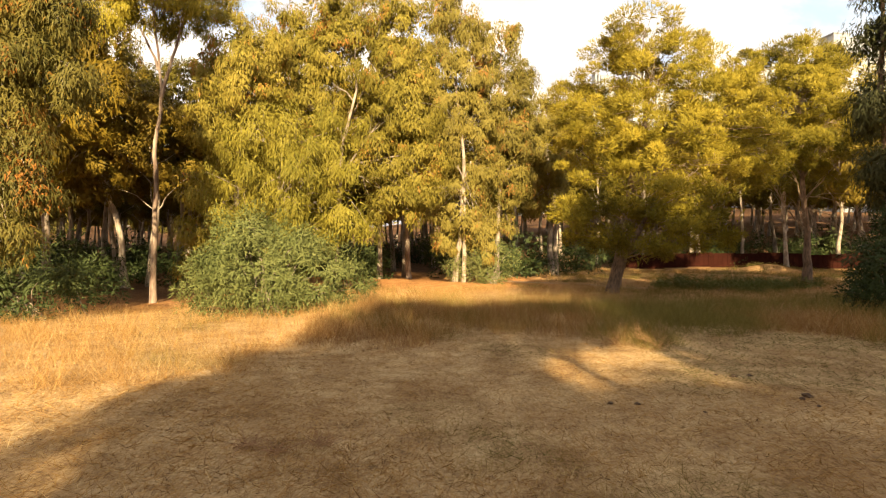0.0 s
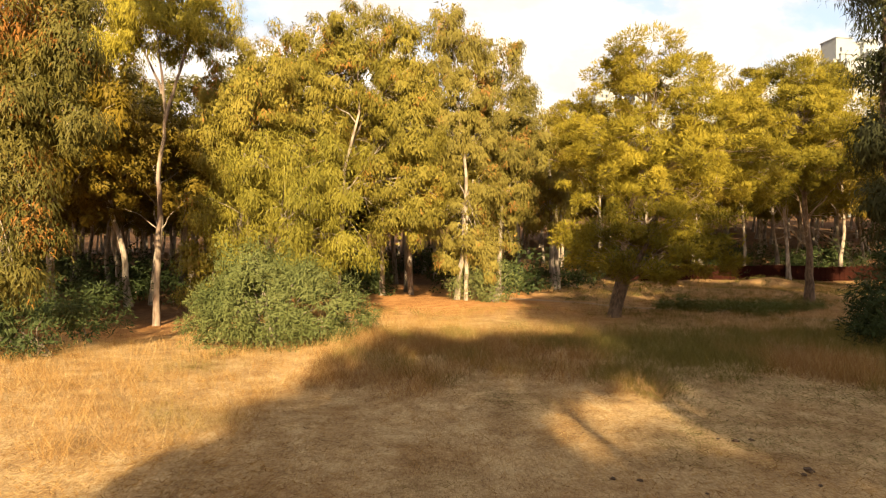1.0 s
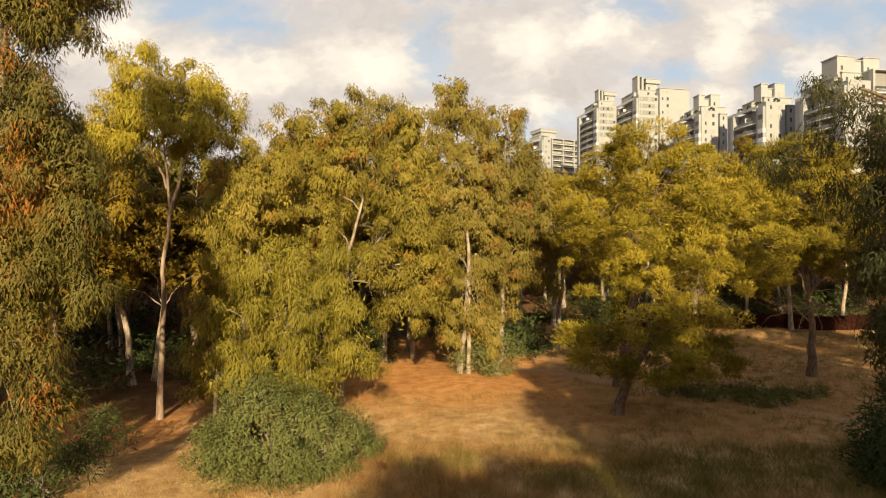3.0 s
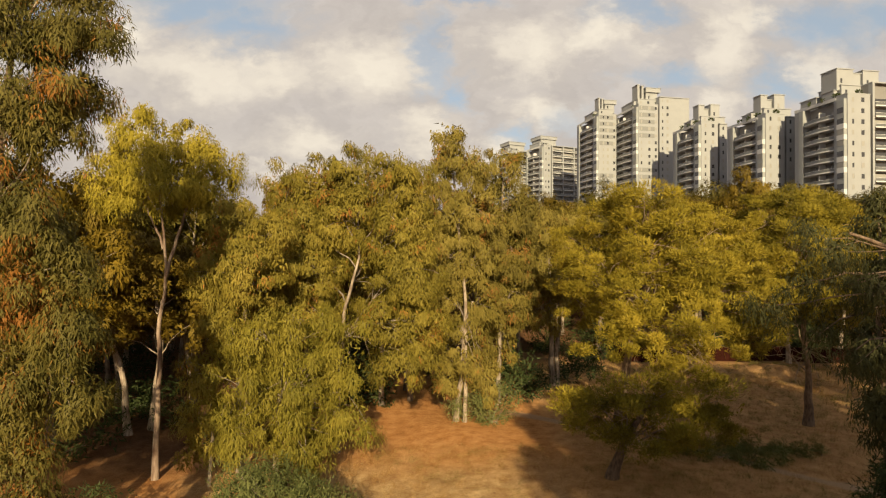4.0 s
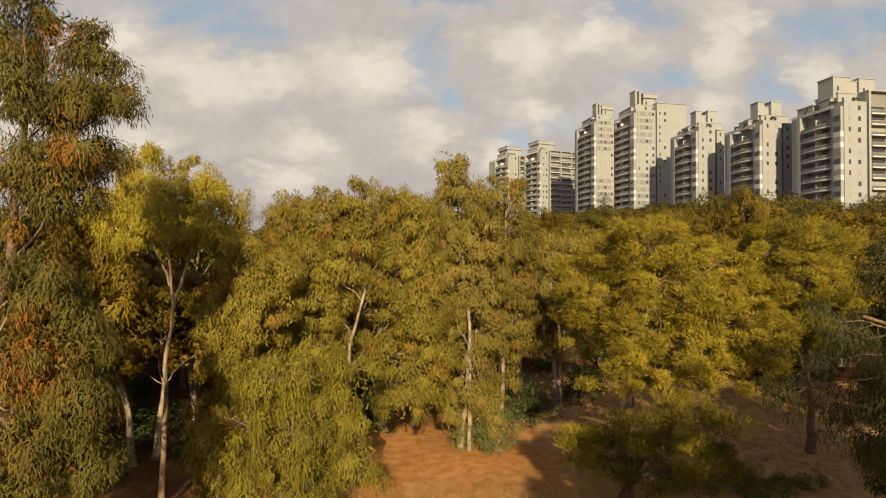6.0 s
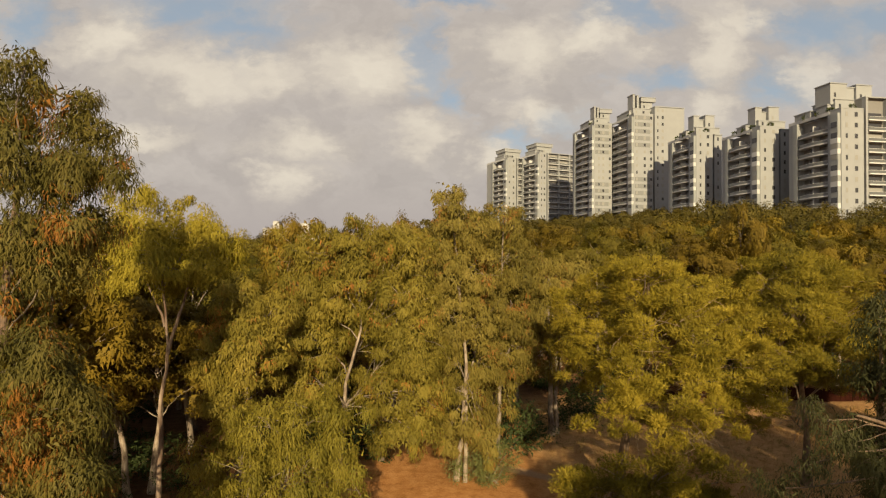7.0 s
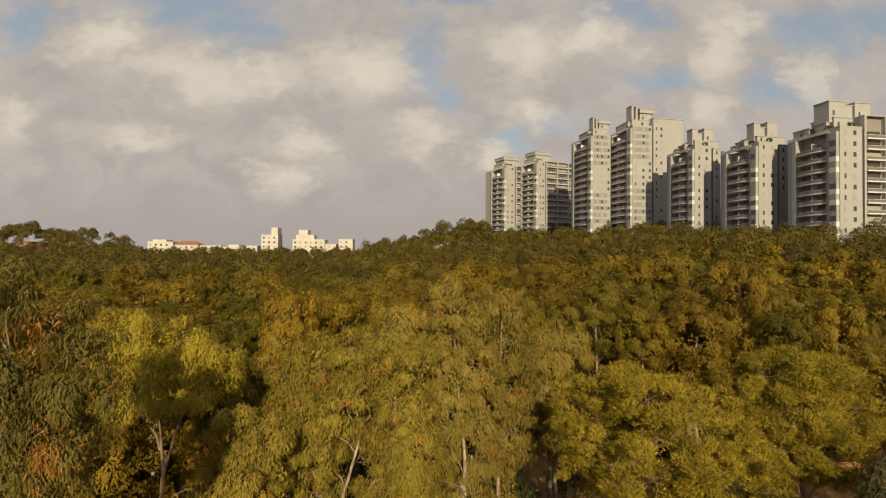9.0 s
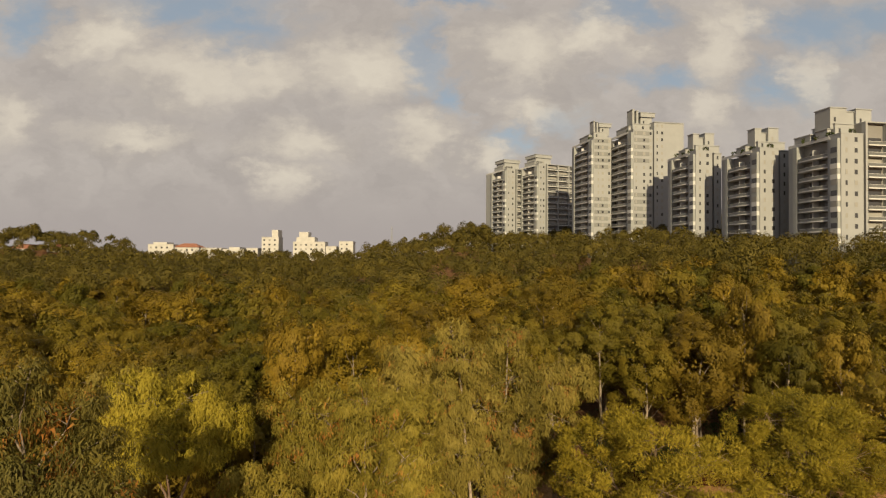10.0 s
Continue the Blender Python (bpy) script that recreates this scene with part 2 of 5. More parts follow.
def ground_material():
    def build(n):
        co = n.add("ShaderNodeTexCoord").outputs["Object"]
        sep = n.add("ShaderNodeSeparateXYZ", {0: co})
        big, mid, fine = n.noise(co, 0.16, 5.0, 0.6), n.noise(co, 1.6, 6.0, 0.65), n.noise(co, 18.0, 6.0, 0.75)
        turned = n.add("ShaderNodeMapping", {0: co, "Rotation": (0, 0, 0.5), "Scale": (60, 14, 20)}).outputs[0]
        turned2 = n.add("ShaderNodeMapping", {0: co, "Rotation": (0, 0, -0.7), "Scale": (55, 13, 20)}).outputs[0]
        stalks = n.math("MAXIMUM", n.noise(turned, 1.0, 3.0, 0.6), n.noise(turned2, 1.0, 3.0, 0.6))
        mix = n.math("ADD", n.math("MULTIPLY", mid, 0.34), n.math("ADD", n.math("MULTIPLY", fine, 0.34), n.math("MULTIPLY", stalks, 0.32)))
        straw = n.ramp(mix, [(0.36, (0.12, 0.072, 0.033)), (0.47, (0.40, 0.25, 0.113)), (0.56, (0.61, 0.42, 0.205)), (0.68, (0.82, 0.64, 0.38))])
        stain = n.ramp(n.noise(co, 0.75, 6.0, 0.7), [(0.38, (0.76, 0.69, 0.62)), (0.52, (1.0, 1.0, 1.0)), (0.66, (1.1, 1.08, 1.04))])
        straw = n.mix(1.0, straw, stain, "MULTIPLY")
        heath = n.ramp(mix, [(0.36, (0.12, 0.062, 0.026)), (0.49, (0.40, 0.215, 0.085)), (0.64, (0.60, 0.37, 0.165))])
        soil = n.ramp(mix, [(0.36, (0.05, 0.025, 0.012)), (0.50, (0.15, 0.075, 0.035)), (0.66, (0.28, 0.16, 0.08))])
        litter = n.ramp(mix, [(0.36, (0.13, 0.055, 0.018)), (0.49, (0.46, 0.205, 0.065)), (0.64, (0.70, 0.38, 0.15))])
        x, y = sep.outputs[0], sep.outputs[1]

        def step(v, a, b):
            return n.add("ShaderNodeMapRange", {0: v, 1: a, 2: b, 3: 0.0, 4: 1.0}, interpolation_type="SMOOTHSTEP").outputs[0]
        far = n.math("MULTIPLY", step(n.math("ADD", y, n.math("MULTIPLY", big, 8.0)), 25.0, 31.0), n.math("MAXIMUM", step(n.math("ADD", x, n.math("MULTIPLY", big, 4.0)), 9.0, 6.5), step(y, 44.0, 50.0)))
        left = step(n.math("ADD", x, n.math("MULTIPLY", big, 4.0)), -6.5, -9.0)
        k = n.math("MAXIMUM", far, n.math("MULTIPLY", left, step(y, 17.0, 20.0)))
        # a worn, pale footpath that leads from the clearing into the wood
        way = n.math("MULTIPLY", n.math("ADD", n.math("MULTIPLY", x, 0.78), n.math("ADD", y, n.math("ADD", -34.7, n.math("MULTIPLY", n.math("SINE", n.math("MULTIPLY", x, 0.9)), 0.5)))), 0.79)
        path = n.math("MULTIPLY", step(n.math("ADD", n.math("ABSOLUTE", way), n.math("MULTIPLY", mid, 0.6)), 0.85, 0.45), step(x, 2.0, 4.5))
        dirt = n.ramp(fine, [(0.3, (0.30, 0.21, 0.13)), (0.7, (0.50, 0.38, 0.26))])
        open_side = n.math("MULTIPLY", step(n.math("ADD", y, n.math("MULTIPLY", big, 6.0)), 20.0, 24.0), step(n.math("ADD", x, n.math("MULTIPLY", big, 4.0)), 3.0, 6.5))
        straw = n.mix(n.math("MULTIPLY", open_side, 0.85), straw, heath)
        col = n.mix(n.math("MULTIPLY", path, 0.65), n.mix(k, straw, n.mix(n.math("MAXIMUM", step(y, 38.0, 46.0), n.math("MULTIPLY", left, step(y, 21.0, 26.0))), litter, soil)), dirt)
        h = n.math("ADD", n.math("MULTIPLY", fine, 0.5), n.math("ADD", n.math("MULTIPLY", stalks, 0.4), mid))
        bump = n.add("ShaderNodeBump", {"Height": h, "Strength": 0.8, "Distance": 0.06})
        return n.add("ShaderNodeBsdfPrincipled", {"Base Color": col, "Roughness": 0.95, "Specular IOR Level": 0.1, "Normal": bump.outputs[0]}).outputs[0]
    return material("dry_ground", build)


# ---- mesh helpers ----
def mesh_from(name, verts, faces, mat, smooth=False):
    """A mesh from arrays: verts (n, 3) and faces (m, k)."""
    me = bpy.data.meshes.new(name)
    verts, faces = np.asarray(verts, dtype=np.float32), np.asarray(faces, dtype=np.int32)
    k = faces.shape[1]
    me.vertices.add(len(verts))
    me.vertices.foreach_set("co", verts.ravel())
    me.loops.add(faces.size)
    me.loops.foreach_set("vertex_index", faces.ravel())
    me.polygons.add(len(faces))
    me.polygons.foreach_set("loop_start", np.arange(0, faces.size, k, dtype=np.int32))
    me.polygons.foreach_set("use_smooth", np.full(len(faces), smooth, dtype=bool))
    me.materials.append(mat)
    me.update(calc_edges=True)
    return me


def child(name, me, parent, label=""):
    ob = new(name, me)
    ob.parent = parent
    return tagged(ob, label) if label else ob


class Tubes:
    """Collects tapered, bent tubes into one mesh."""

    def __init__(self, sides=8):
        self.v, self.f, self.n, self.sides = [], [], 0, sides

    def add(self, pts, radii, sides=None):
        s = sides or self.sides
        pts = np.asarray(pts, float)
        t = np.gradient(pts, axis=0)
        t /= np.linalg.norm(t, axis=1)[:, None] + 1e-9
        ref = np.where(np.abs(t[:, 2:3]) > 0.9, np.array([[1.0, 0, 0]]), np.array([[0, 0, 1.0]]))
        a = np.cross(t, ref)
        a /= np.linalg.norm(a, axis=1)[:, None] + 1e-9
        b = np.cross(t, a)
        ang = np.linspace(0, 2 * np.pi, s, endpoint=False)
        ring = (np.cos(ang)[None, :, None] * a[:, None, :] + np.sin(ang)[None, :, None] * b[:, None, :]) * np.asarray(radii, float)[:, None, None] + pts[:, None, :]
        m = len(pts)
        self.v.append(ring.reshape(-1, 3))
        i, j = np.meshgrid(np.arange(m - 1), np.arange(s), indexing="ij")
        q = np.stack([i * s + j, i * s + (j + 1) % s, (i + 1) * s + (j + 1) % s, (i + 1) * s + j], -1).reshape(-1, 4)
        self.f.append(q + self.n)
        self.n += m * s

    def mesh(self, name, mat):
        return mesh_from(name, np.concatenate(self.v), np.concatenate(self.f), mat, smooth=True)


def bend(rng, a, b, n=7, sway=0.06, sag=0.0):
    """Points of a slightly crooked line from a to b."""
    a, b = np.asarray(a, float), np.asarray(b, float)
    k = np.linspace(0, 1, n)[:, None]
    p = a + (b - a) * k
    length = np.linalg.norm(b - a)
    off = rng.normal(0, 1, (n, 3)).cumsum(0)
    off -= off[0] + (off[-1] - off[0]) * k
    p += off * sway * length / math.sqrt(n)
    p[:, 2] += sag * length * (np.sin(np.pi * k[:, 0]))
    return p


def leaves(rng, pos, direction, length, width, facing=None, lay=0.0):
    """One pointed leaf at each position, lying along its direction and facing roughly the way that facing gives."""
    n = len(pos)
    if facing is not None and lay:
        f = facing / (np.linalg.norm(facing, axis=1)[:, None] + 1e-9)
        direction = direction - lay * (direction * f).sum(1)[:, None] * f
    d = direction / (np.linalg.norm(direction, axis=1)[:, None] + 1e-9)
    side = np.cross(d, rng.normal(0, 1, (n, 3)) if facing is None else facing)
    side /= np.linalg.norm(side, axis=1)[:, None] + 1e-9
    L = (length * rng.uniform(0.7, 1.3, n))[:, None]
    W = (width * rng.uniform(0.7, 1.3, n))[:, None]
    v = np.stack([pos + side * W * 0.5, pos + d * L, pos - side * W * 0.5], 1).reshape(-1, 3)
    return v, np.arange(3 * n, dtype=np.int32).reshape(-1, 3)


def clump_centres(rng, blobs, spacing, inner=0.45):
    """Centres of leaf clumps spread through the outer part of a union of ellipsoids (x, y, z, rx, ry, rz)."""
    out = []
    for bi, (cx, cy, cz, rx, ry, rz) in enumerate(blobs):
        vol = 4.19 * rx * ry * rz * (1 - inner ** 3)
        n = max(4, int(vol / spacing ** 3))
        d = rng.normal(0, 1, (n, 3))
        d /= np.linalg.norm(d, axis=1)[:, None]
        r = rng.uniform(inner ** 3, 1, n) ** (1 / 3)
        p = d * r[:, None]
        keep = np.ones(n, bool)
        p *= rng.uniform(0.88, 1.14, (n, 1))
        w = p * (rx, ry, rz) + (cx, cy, cz)
        for bj, (ox, oy, oz, sx, sy, sz) in enumerate(blobs):
            if bj != bi:
                keep &= (((w - (ox, oy, oz)) / (sx, sy, sz)) ** 2).sum(1) > 0.3
        out.append(np.c_[w[keep], np.full(keep.sum(), bi), p[keep]])
    return np.concatenate(out)


def crown_leaves(rng, centres, kind, size, per, length, width, rounded=False):
    """Leaves for every clump, laid over its outside: hanging strands, pine tufts or a bushy spray."""
    m = len(centres)
    n = m * per
    c, out = np.repeat(centres[:, :3], per, 0), np.repeat(centres[:, 4:7], per, 0)
    s = np.repeat(size * rng.uniform(0.65, 1.4, m), per)[:, None]
    shape = np.repeat(rng.uniform(0.75, 1.25, (m, 3)), per, 0)
    o = rng.normal(0, 1, (n, 3))
    o /= np.linalg.norm(o, axis=1)[:, None]
    r = rng.uniform(0.3, 1.0, (n, 1)) ** 0.6
    if kind == "hang":
        pos = c + o * r * s * shape * (0.9, 0.9, 0.75)
        pos[:, 2] -= (rng.random(n) ** 2.2) * s[:, 0] * 0.6
        d = o * 0.35 + rng.normal(0, 0.35, (n, 3))
        d[:, 2] -= 0.95
    elif kind == "tuft":
        pos = c + o * r * s * shape * (1.05, 1.05, 0.62)
        d = o * 0.9 + out * 0.3 + rng.normal(0, 0.45, (n, 3))
        d[:, 2] += 0.5
    else:
        pos = c + o * r * s * shape * (1, 1, 0.8)
        d = o + rng.normal(0, 0.6, (n, 3))
        d[:, 2] -= 0.25
    facing = o * 0.95 + out * 0.9 + rng.normal(0, 0.3, (n, 3)) + (0, 0, 0.15)
    if rounded:
        facing = o * 0.75 + out * 1.2 + rng.normal(0, 0.12, (n, 3)) + (0, 0, 0.2)
    return leaves(rng, pos, d, length, width, facing, 0.9 if rounded else 0.5)


def make_tree(seed, blobs, trunk, radius, bark, leaf, kind="hang", size=0.8, spacing=0.98, per=150, length=0.26, width=0.055,
              twigs=0.5, inner=0.45, name="eucalyptus_tree", label="", group="", limbs_from=0.35, extra_trunks=(), dead=(), joined=False, core=26, limb_bark=None):
    """A tree: a trunk along the points of trunk, limbs into each blob of its crown, twigs to its clumps, and leaves."""
    rng = np.random.default_rng(seed)
    base = np.array(trunk[0], float)
    root = tagged(new(name), label, "tree", group)
    root.location = base
    tt = Tubes(6 if joined else 10)
    pts = np.array(trunk, float) - base
    line = []
    for a, b in zip(pts[:-1], pts[1:]):
        seg = bend(rng, a, b, 7, 0.025)
        line.extend(seg if not line else seg[1:])
    line = np.array(line)
    line[0, 2] -= 0.35
    k = np.linspace(0, 1, len(line))
    rad = radius * (1 - 0.8 * k)
    rad[:2] *= (1.45, 1.12)
    tt.add(line, rad)
    for p in extra_trunks:
        q = bend(rng, np.array(p[0], float) - base, np.array(p[1], float) - base, 9, 0.03)
        q[0, 2] -= 0.3
        side_stem = Tubes(9)
        side_stem.add(q, p[2] * np.linspace(1.1, 0.45, 9))
        child("trunk", side_stem.mesh(name + "_stem", bark), root)
    centres = clump_centres(rng, blobs, spacing, inner) - np.array([*base, 0, 0, 0, 0])
    for bi, (x, y, z, rx, ry, rz) in enumerate(blobs):
        c = np.array([x, y, z]) - base
        i = int(np.argmin(np.abs(line[:, 2] - (c[2] - 0.75 * np.linalg.norm(c[:2] - line[len(line) // 2, :2]) - 0.3 * rz)) + (k < limbs_from) * 50))
        r0 = min(rad[i] * 0.6, 0.02 + 0.014 * max(rx, rz))
        lt = Tubes(4 if joined else 6)
        q = bend(rng, line[i], c + (0, 0, 0.2 * rz), 8, 0.07, 0.08)
        lt.add(q, np.linspace(r0, r0 * 0.35, 8))
        mine = centres[centres[:, 3] == bi][:, :3]
        mine = mine[rng.random(len(mine)) < twigs]
        for p in mine:
            a = q[rng.integers(2, 8)]
            lt.add(bend(rng, a, p, 4, 0.08, 0.06), np.linspace(r0 * 0.35, 0.008, 4), 4)
        if joined:
            tt.v.extend(lt.v)
            tt.f.extend([g + tt.n for g in lt.f])
            tt.n += lt.n
        else:
            child("branch", lt.mesh(name + "_branch", limb_bark or GREY_BARK), root)
    child("trunk", tt.mesh(name + "_trunk", bark), root)
    if dead:
        for a, b, n in dead:
            for _ in range(n):
                dt = Tubes(5)
                tip = np.array(b) + rng.normal(0, 0.55, 3)
                q = bend(rng, np.array(a) - base, tip - base, 7, 0.10, 0.06)
                dt.add(q, np.linspace(0.022, 0.006, 7))
                for _ in range(4):
                    s = q[rng.integers(3, 7)]
                    dt.add(bend(rng, s, s + rng.normal(0, 0.35, 3) + (0, 0, -0.25), 4, 0.12), np.linspace(0.012, 0.004, 4), 4)
                child("dead_branch", dt.mesh(name + "_dead", DEAD_WOOD), root, "bare grey-brown dead branch")
    v, f = crown_leaves(rng, centres, kind, size, per, length, width, joined)
    # the dense inner foliage, larger leaves deep in each blob
    inside = []
    for x, y, z, rx, ry, rz in blobs:
        m = int(core * rx * rz * 3)
        d = rng.normal(0, 1, (m, 3))
        d /= np.linalg.norm(d, axis=1)[:, None]
        inside.append(d * rng.uniform(0.1, 0.72, m)[:, None] ** 0.6 * (rx, ry, rz) + (x, y, z) - base)
    inside = np.concatenate(inside)
    d = rng.normal(0, 0.7, inside.shape)
    d[:, 2] -= 0.6
    v2, f2 = leaves(rng, inside, d, length * 1.3, width * (2.4 if joined else 2.2))
    v, f = np.concatenate([v, v2]), np.concatenate([f, f2 + len(v)])
    child("crown", mesh_from(name + "_crown", v, f, leaf), root)
    return root


# ---- ground ----
def build_ground():
    def axis(lo, hi, step, reach):
        core = np.arange(lo, hi + 1e-6, step)
        grow = np.cumsum(step * 1.16 ** np.arange(1, 60))
        up, down = hi + grow, lo - grow
        return np.concatenate([down[down > -reach][::-1], core, up[up < reach]])
    xs, ys = axis(-45, 50, 0.8, 4200), axis(-12, 110, 0.8, 4200)
    X, Y = np.meshgrid(xs, ys, indexing="xy")
    Z = ground_height(X, Y)
    v = np.stack([X, Y, Z], -1).reshape(-1, 3)
    w = len(xs)
    i, j = np.meshgrid(np.arange(len(ys) - 1), np.arange(w - 1), indexing="ij")
    q = np.stack([i * w + j, i * w + j + 1, (i + 1) * w + j + 1, (i + 1) * w + j], -1).reshape(-1, 4)
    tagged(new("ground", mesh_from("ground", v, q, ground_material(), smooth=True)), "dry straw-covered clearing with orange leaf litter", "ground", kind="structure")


build_ground()

# ---- the trees round the clearing ----
make_tree(1, [(-12.3, 22.6, 13.4, 1.88, 1.61, 1.45), (-10.8, 22.6, 13.3, 1.47, 1.21, 1.32), (-9.8, 22.8, 12.3, 1.34, 1.21, 1.58), (-13.6, 22.8, 12.2, 1.21, 1.08, 1.45), (-11.3, 22.4, 11.7, 2.15, 1.88, 1.19)],
          [(-11.9, 23.0, gh(-11.9, 23)), (-11.74, 22.9, 5.1), (-11.46, 22.8, 8.4), (-11.9, 22.7, 12.6)], 0.125, MOTTLED_BARK, GOLD_LEAF, size=0.46, spacing=0.68, per=260, length=0.15, width=0.04, limb_bark=GREY_BARK,
          extra_trunks=[((-11.46, 22.8, 8.3), (-10.3, 22.8, 11.9), 0.07), ((-11.6, 22.8, 9.4), (-12.6, 22.8, 11.4), 0.05)], limbs_from=0.64, label="tall pale-barked eucalyptus with forked trunk and high golden crown")
make_tree(2, [(-5.1, 20.2, 6.3, 1.7, 1.48, 1.17), (-6.8, 20.2, 5.9, 1.38, 1.17, 1.38), (-3.7, 20.4, 5.5, 1.06, 0.85, 1.38), (-5.5, 20.0, 4.3, 2.12, 1.91, 1.48), (-7.6, 20.4, 3.8, 1.17, 0.95, 1.59), (-3.4, 20.2, 3.6, 0.95, 0.85, 1.7), (-5.0, 19.8, 2.5, 1.91, 1.7, 1.27), (-7.0, 20.2, 2.1, 1.27, 1.06, 1.06)],
          [(-6.4, 21.3, gh(-6.4, 21.3)), (-6.3, 21.1, 3.0), (-5.6, 20.6, 6.6)], 0.13, PALE_BARK, WILLOW_LEAF, size=0.55, spacing=0.8, per=300, length=0.19, width=0.032, inner=0.55,
          extra_trunks=[((-7.45, 20.6, 0.0), (-7.35, 20.6, 4.6), 0.09)], label="weeping yellow-green tree with foliage down to the bush", name="weeping_tree")
make_tree(3, [(-8.4, 22.4, 10.0, 1.48, 1.25, 1.14), (-9.2, 22.4, 8.2, 1.25, 1.14, 1.6), (-7.5, 21.8, 8.1, 1.6, 1.37, 1.6), (-7.1, 22.6, 9.7, 1.14, 1.03, 1.14), (-8.8, 22.2, 5.9, 1.14, 1.03, 1.48), (-9.5, 22.0, 3.8, 0.91, 0.91, 1.71), (-9.6, 22.0, 1.9, 0.8, 0.91, 1.37)],
          [(-8.3, 22.9, gh(-8.3, 22.9)), (-8.4, 22.8, 4.0), (-8.0, 22.6, 9.8)], 0.17, GREY_BARK, EUC_LEAF, size=0.44, spacing=0.66, per=240, length=0.17, width=0.045,
          extra_trunks=[((-9.3, 22.1, 0.0), (-9.2, 22.2, 4.5), 0.07)], label="dense leafy eucalyptus with hanging golden-green foliage")
make_tree(4, [(-7.3, 26.0, 11.8, 1.42, 1.18, 1.42), (-5.8, 25.6, 12.3, 1.53, 1.3, 1.42), (-3.9, 25.4, 12.6, 1.77, 1.53, 1.42), (-1.8, 25.6, 12.1, 1.53, 1.3, 1.53), (-6.5, 25.4, 10.1, 1.77, 1.53, 1.53), (-4.3, 25.0, 10.5, 1.89, 1.53, 1.53), (-2.1, 24.8, 10.0, 1.89, 1.53, 1.65), (-6.1, 25.4, 8.2, 1.77, 1.53, 1.53), (-3.5, 26.2, 8.5, 1.42, 1.18, 1.42), (-1.6, 25.0, 8.0, 1.65, 1.42, 1.77), (-6.1, 25.6, 6.2, 1.77, 1.53, 1.53), (-2.7, 25.4, 6.0, 1.53, 1.3, 1.53), (-1.2, 25.4, 5.6, 1.42, 1.18, 1.65), (-2.2, 25.6, 3.9, 1.42, 1.18, 1.18)],
          [(-4.9, 25.5, gh(-4.9, 25.5)), (-4.7, 25.4, 4.2), (-4.54, 25.1, 6.25), (-3.82, 24.7, 8.8), (-4.0, 25.4, 12.4)], 0.13, PALE_BARK, EUC_LEAF, size=0.46, spacing=0.72, per=240, length=0.18, width=0.045,
          label="tall eucalyptus with slanting white limb and golden hanging foliage")
make_tree(5, [(-0.1, 30.2, 15.3, 1.03, 0.91, 1.14), (0.8, 30.0, 13.8, 1.71, 1.48, 1.48), (-0.0, 30.0, 11.6, 1.6, 1.37, 1.71), (1.5, 29.8, 11.3, 1.6, 1.37, 1.82), (0.3, 30.0, 9.0, 1.71, 1.48, 1.94), (1.9, 30.0, 8.9, 1.37, 1.14, 1.82), (-0.1, 30.6, 6.5, 1.37, 1.14, 1.6), (1.9, 30.4, 6.2, 1.37, 1.14, 1.6), (0.8, 29.8, 3.9, 1.94, 1.71, 1.94), (2.1, 29.6, 2.4, 1.0, 0.9, 1.4), (0.1, 29.8, 2.6, 0.8, 0.8, 1.2)],
          [(0.6, 30.0, gh(0.6, 30)), (1.05, 29.8, 4.5), (1.09, 29.2, 6.6), (0.7, 30.0, 11.4), (0.0, 30.2, 15.6)], 0.14, PALE_BARK, EUC_LEAF_DULL, size=0.48, spacing=0.76, per=240, length=0.2, width=0.05,
          extra_trunks=[((1.1, 29.9, 0.0), (1.5, 29.9, 6.5), 0.12)], label="slender twin-stemmed eucalyptus with narrow pointed top")
make_tree(6, [(3.3, 33.6, 14.3, 1.42, 1.18, 1.65), (3.8, 33.4, 11.9, 1.89, 1.53, 2.12), (3.9, 33.2, 9.1, 1.77, 1.53, 2.24), (3.9, 33.4, 6.4, 1.53, 1.3, 2.12), (3.4, 33.6, 4.0, 1.18, 1.06, 1.89)],
          [(3.2, 33.6, gh(3.2, 33.6)), (3.4, 33.5, 6.0), (3.5, 33.5, 14.2)], 0.16, GREY_BARK, EUC_LEAF_DULL, size=0.52, spacing=0.8, per=240, length=0.21, width=0.052,
          label="eucalyptus with long curtain of dull olive foliage")
make_tree(7, [(-2.6, 33.6, 12.6, 1.9, 1.9, 2.0), (-1.6, 33.8, 9.6, 1.9, 1.9, 2.2), (-3.6, 33.8, 7.4, 1.8, 1.8, 2.0), (-2.2, 34.0, 5.2, 2.0, 1.8, 1.8), (-0.6, 34.2, 7.2, 1.7, 1.7, 2.0)],
          [(-3.7, 33.0, gh(-3.7, 33)), (-3.75, 33.1, 4.5), (-3.0, 33.4, 12.4)], 0.15, PALE_BARK, EUC_LEAF_DULL, size=0.68, spacing=1.03, per=350, length=0.26, width=0.060,
          extra_trunks=[((-2.1, 34.5, 0.1), (-2.0, 34.3, 8.0), 0.17)], label="pale slim-trunked eucalyptus behind the clearing")
make_tree(8, [(6.7, 38.0, 10.6, 2.01, 1.65, 1.65), (8.6, 39.0, 11.0, 1.65, 1.42, 1.65), (6.7, 37.6, 8.5, 2.12, 1.77, 2.24), (6.7, 38.0, 5.7, 1.77, 1.53, 2.01)],
          [(7.34, 38.0, gh(7.34, 38)), (7.2, 38.0, 5.6), (7.0, 38.0, 11.6)], 0.2, GREY_BARK, EUC_LEAF_DULL, size=0.66, spacing=0.95, per=300, length=0.24, width=0.06,
          extra_trunks=[((7.8, 38.4, 0.2), (7.8, 38.4, 7.0), 0.15)], label="eucalyptus with two pale stems at the path")
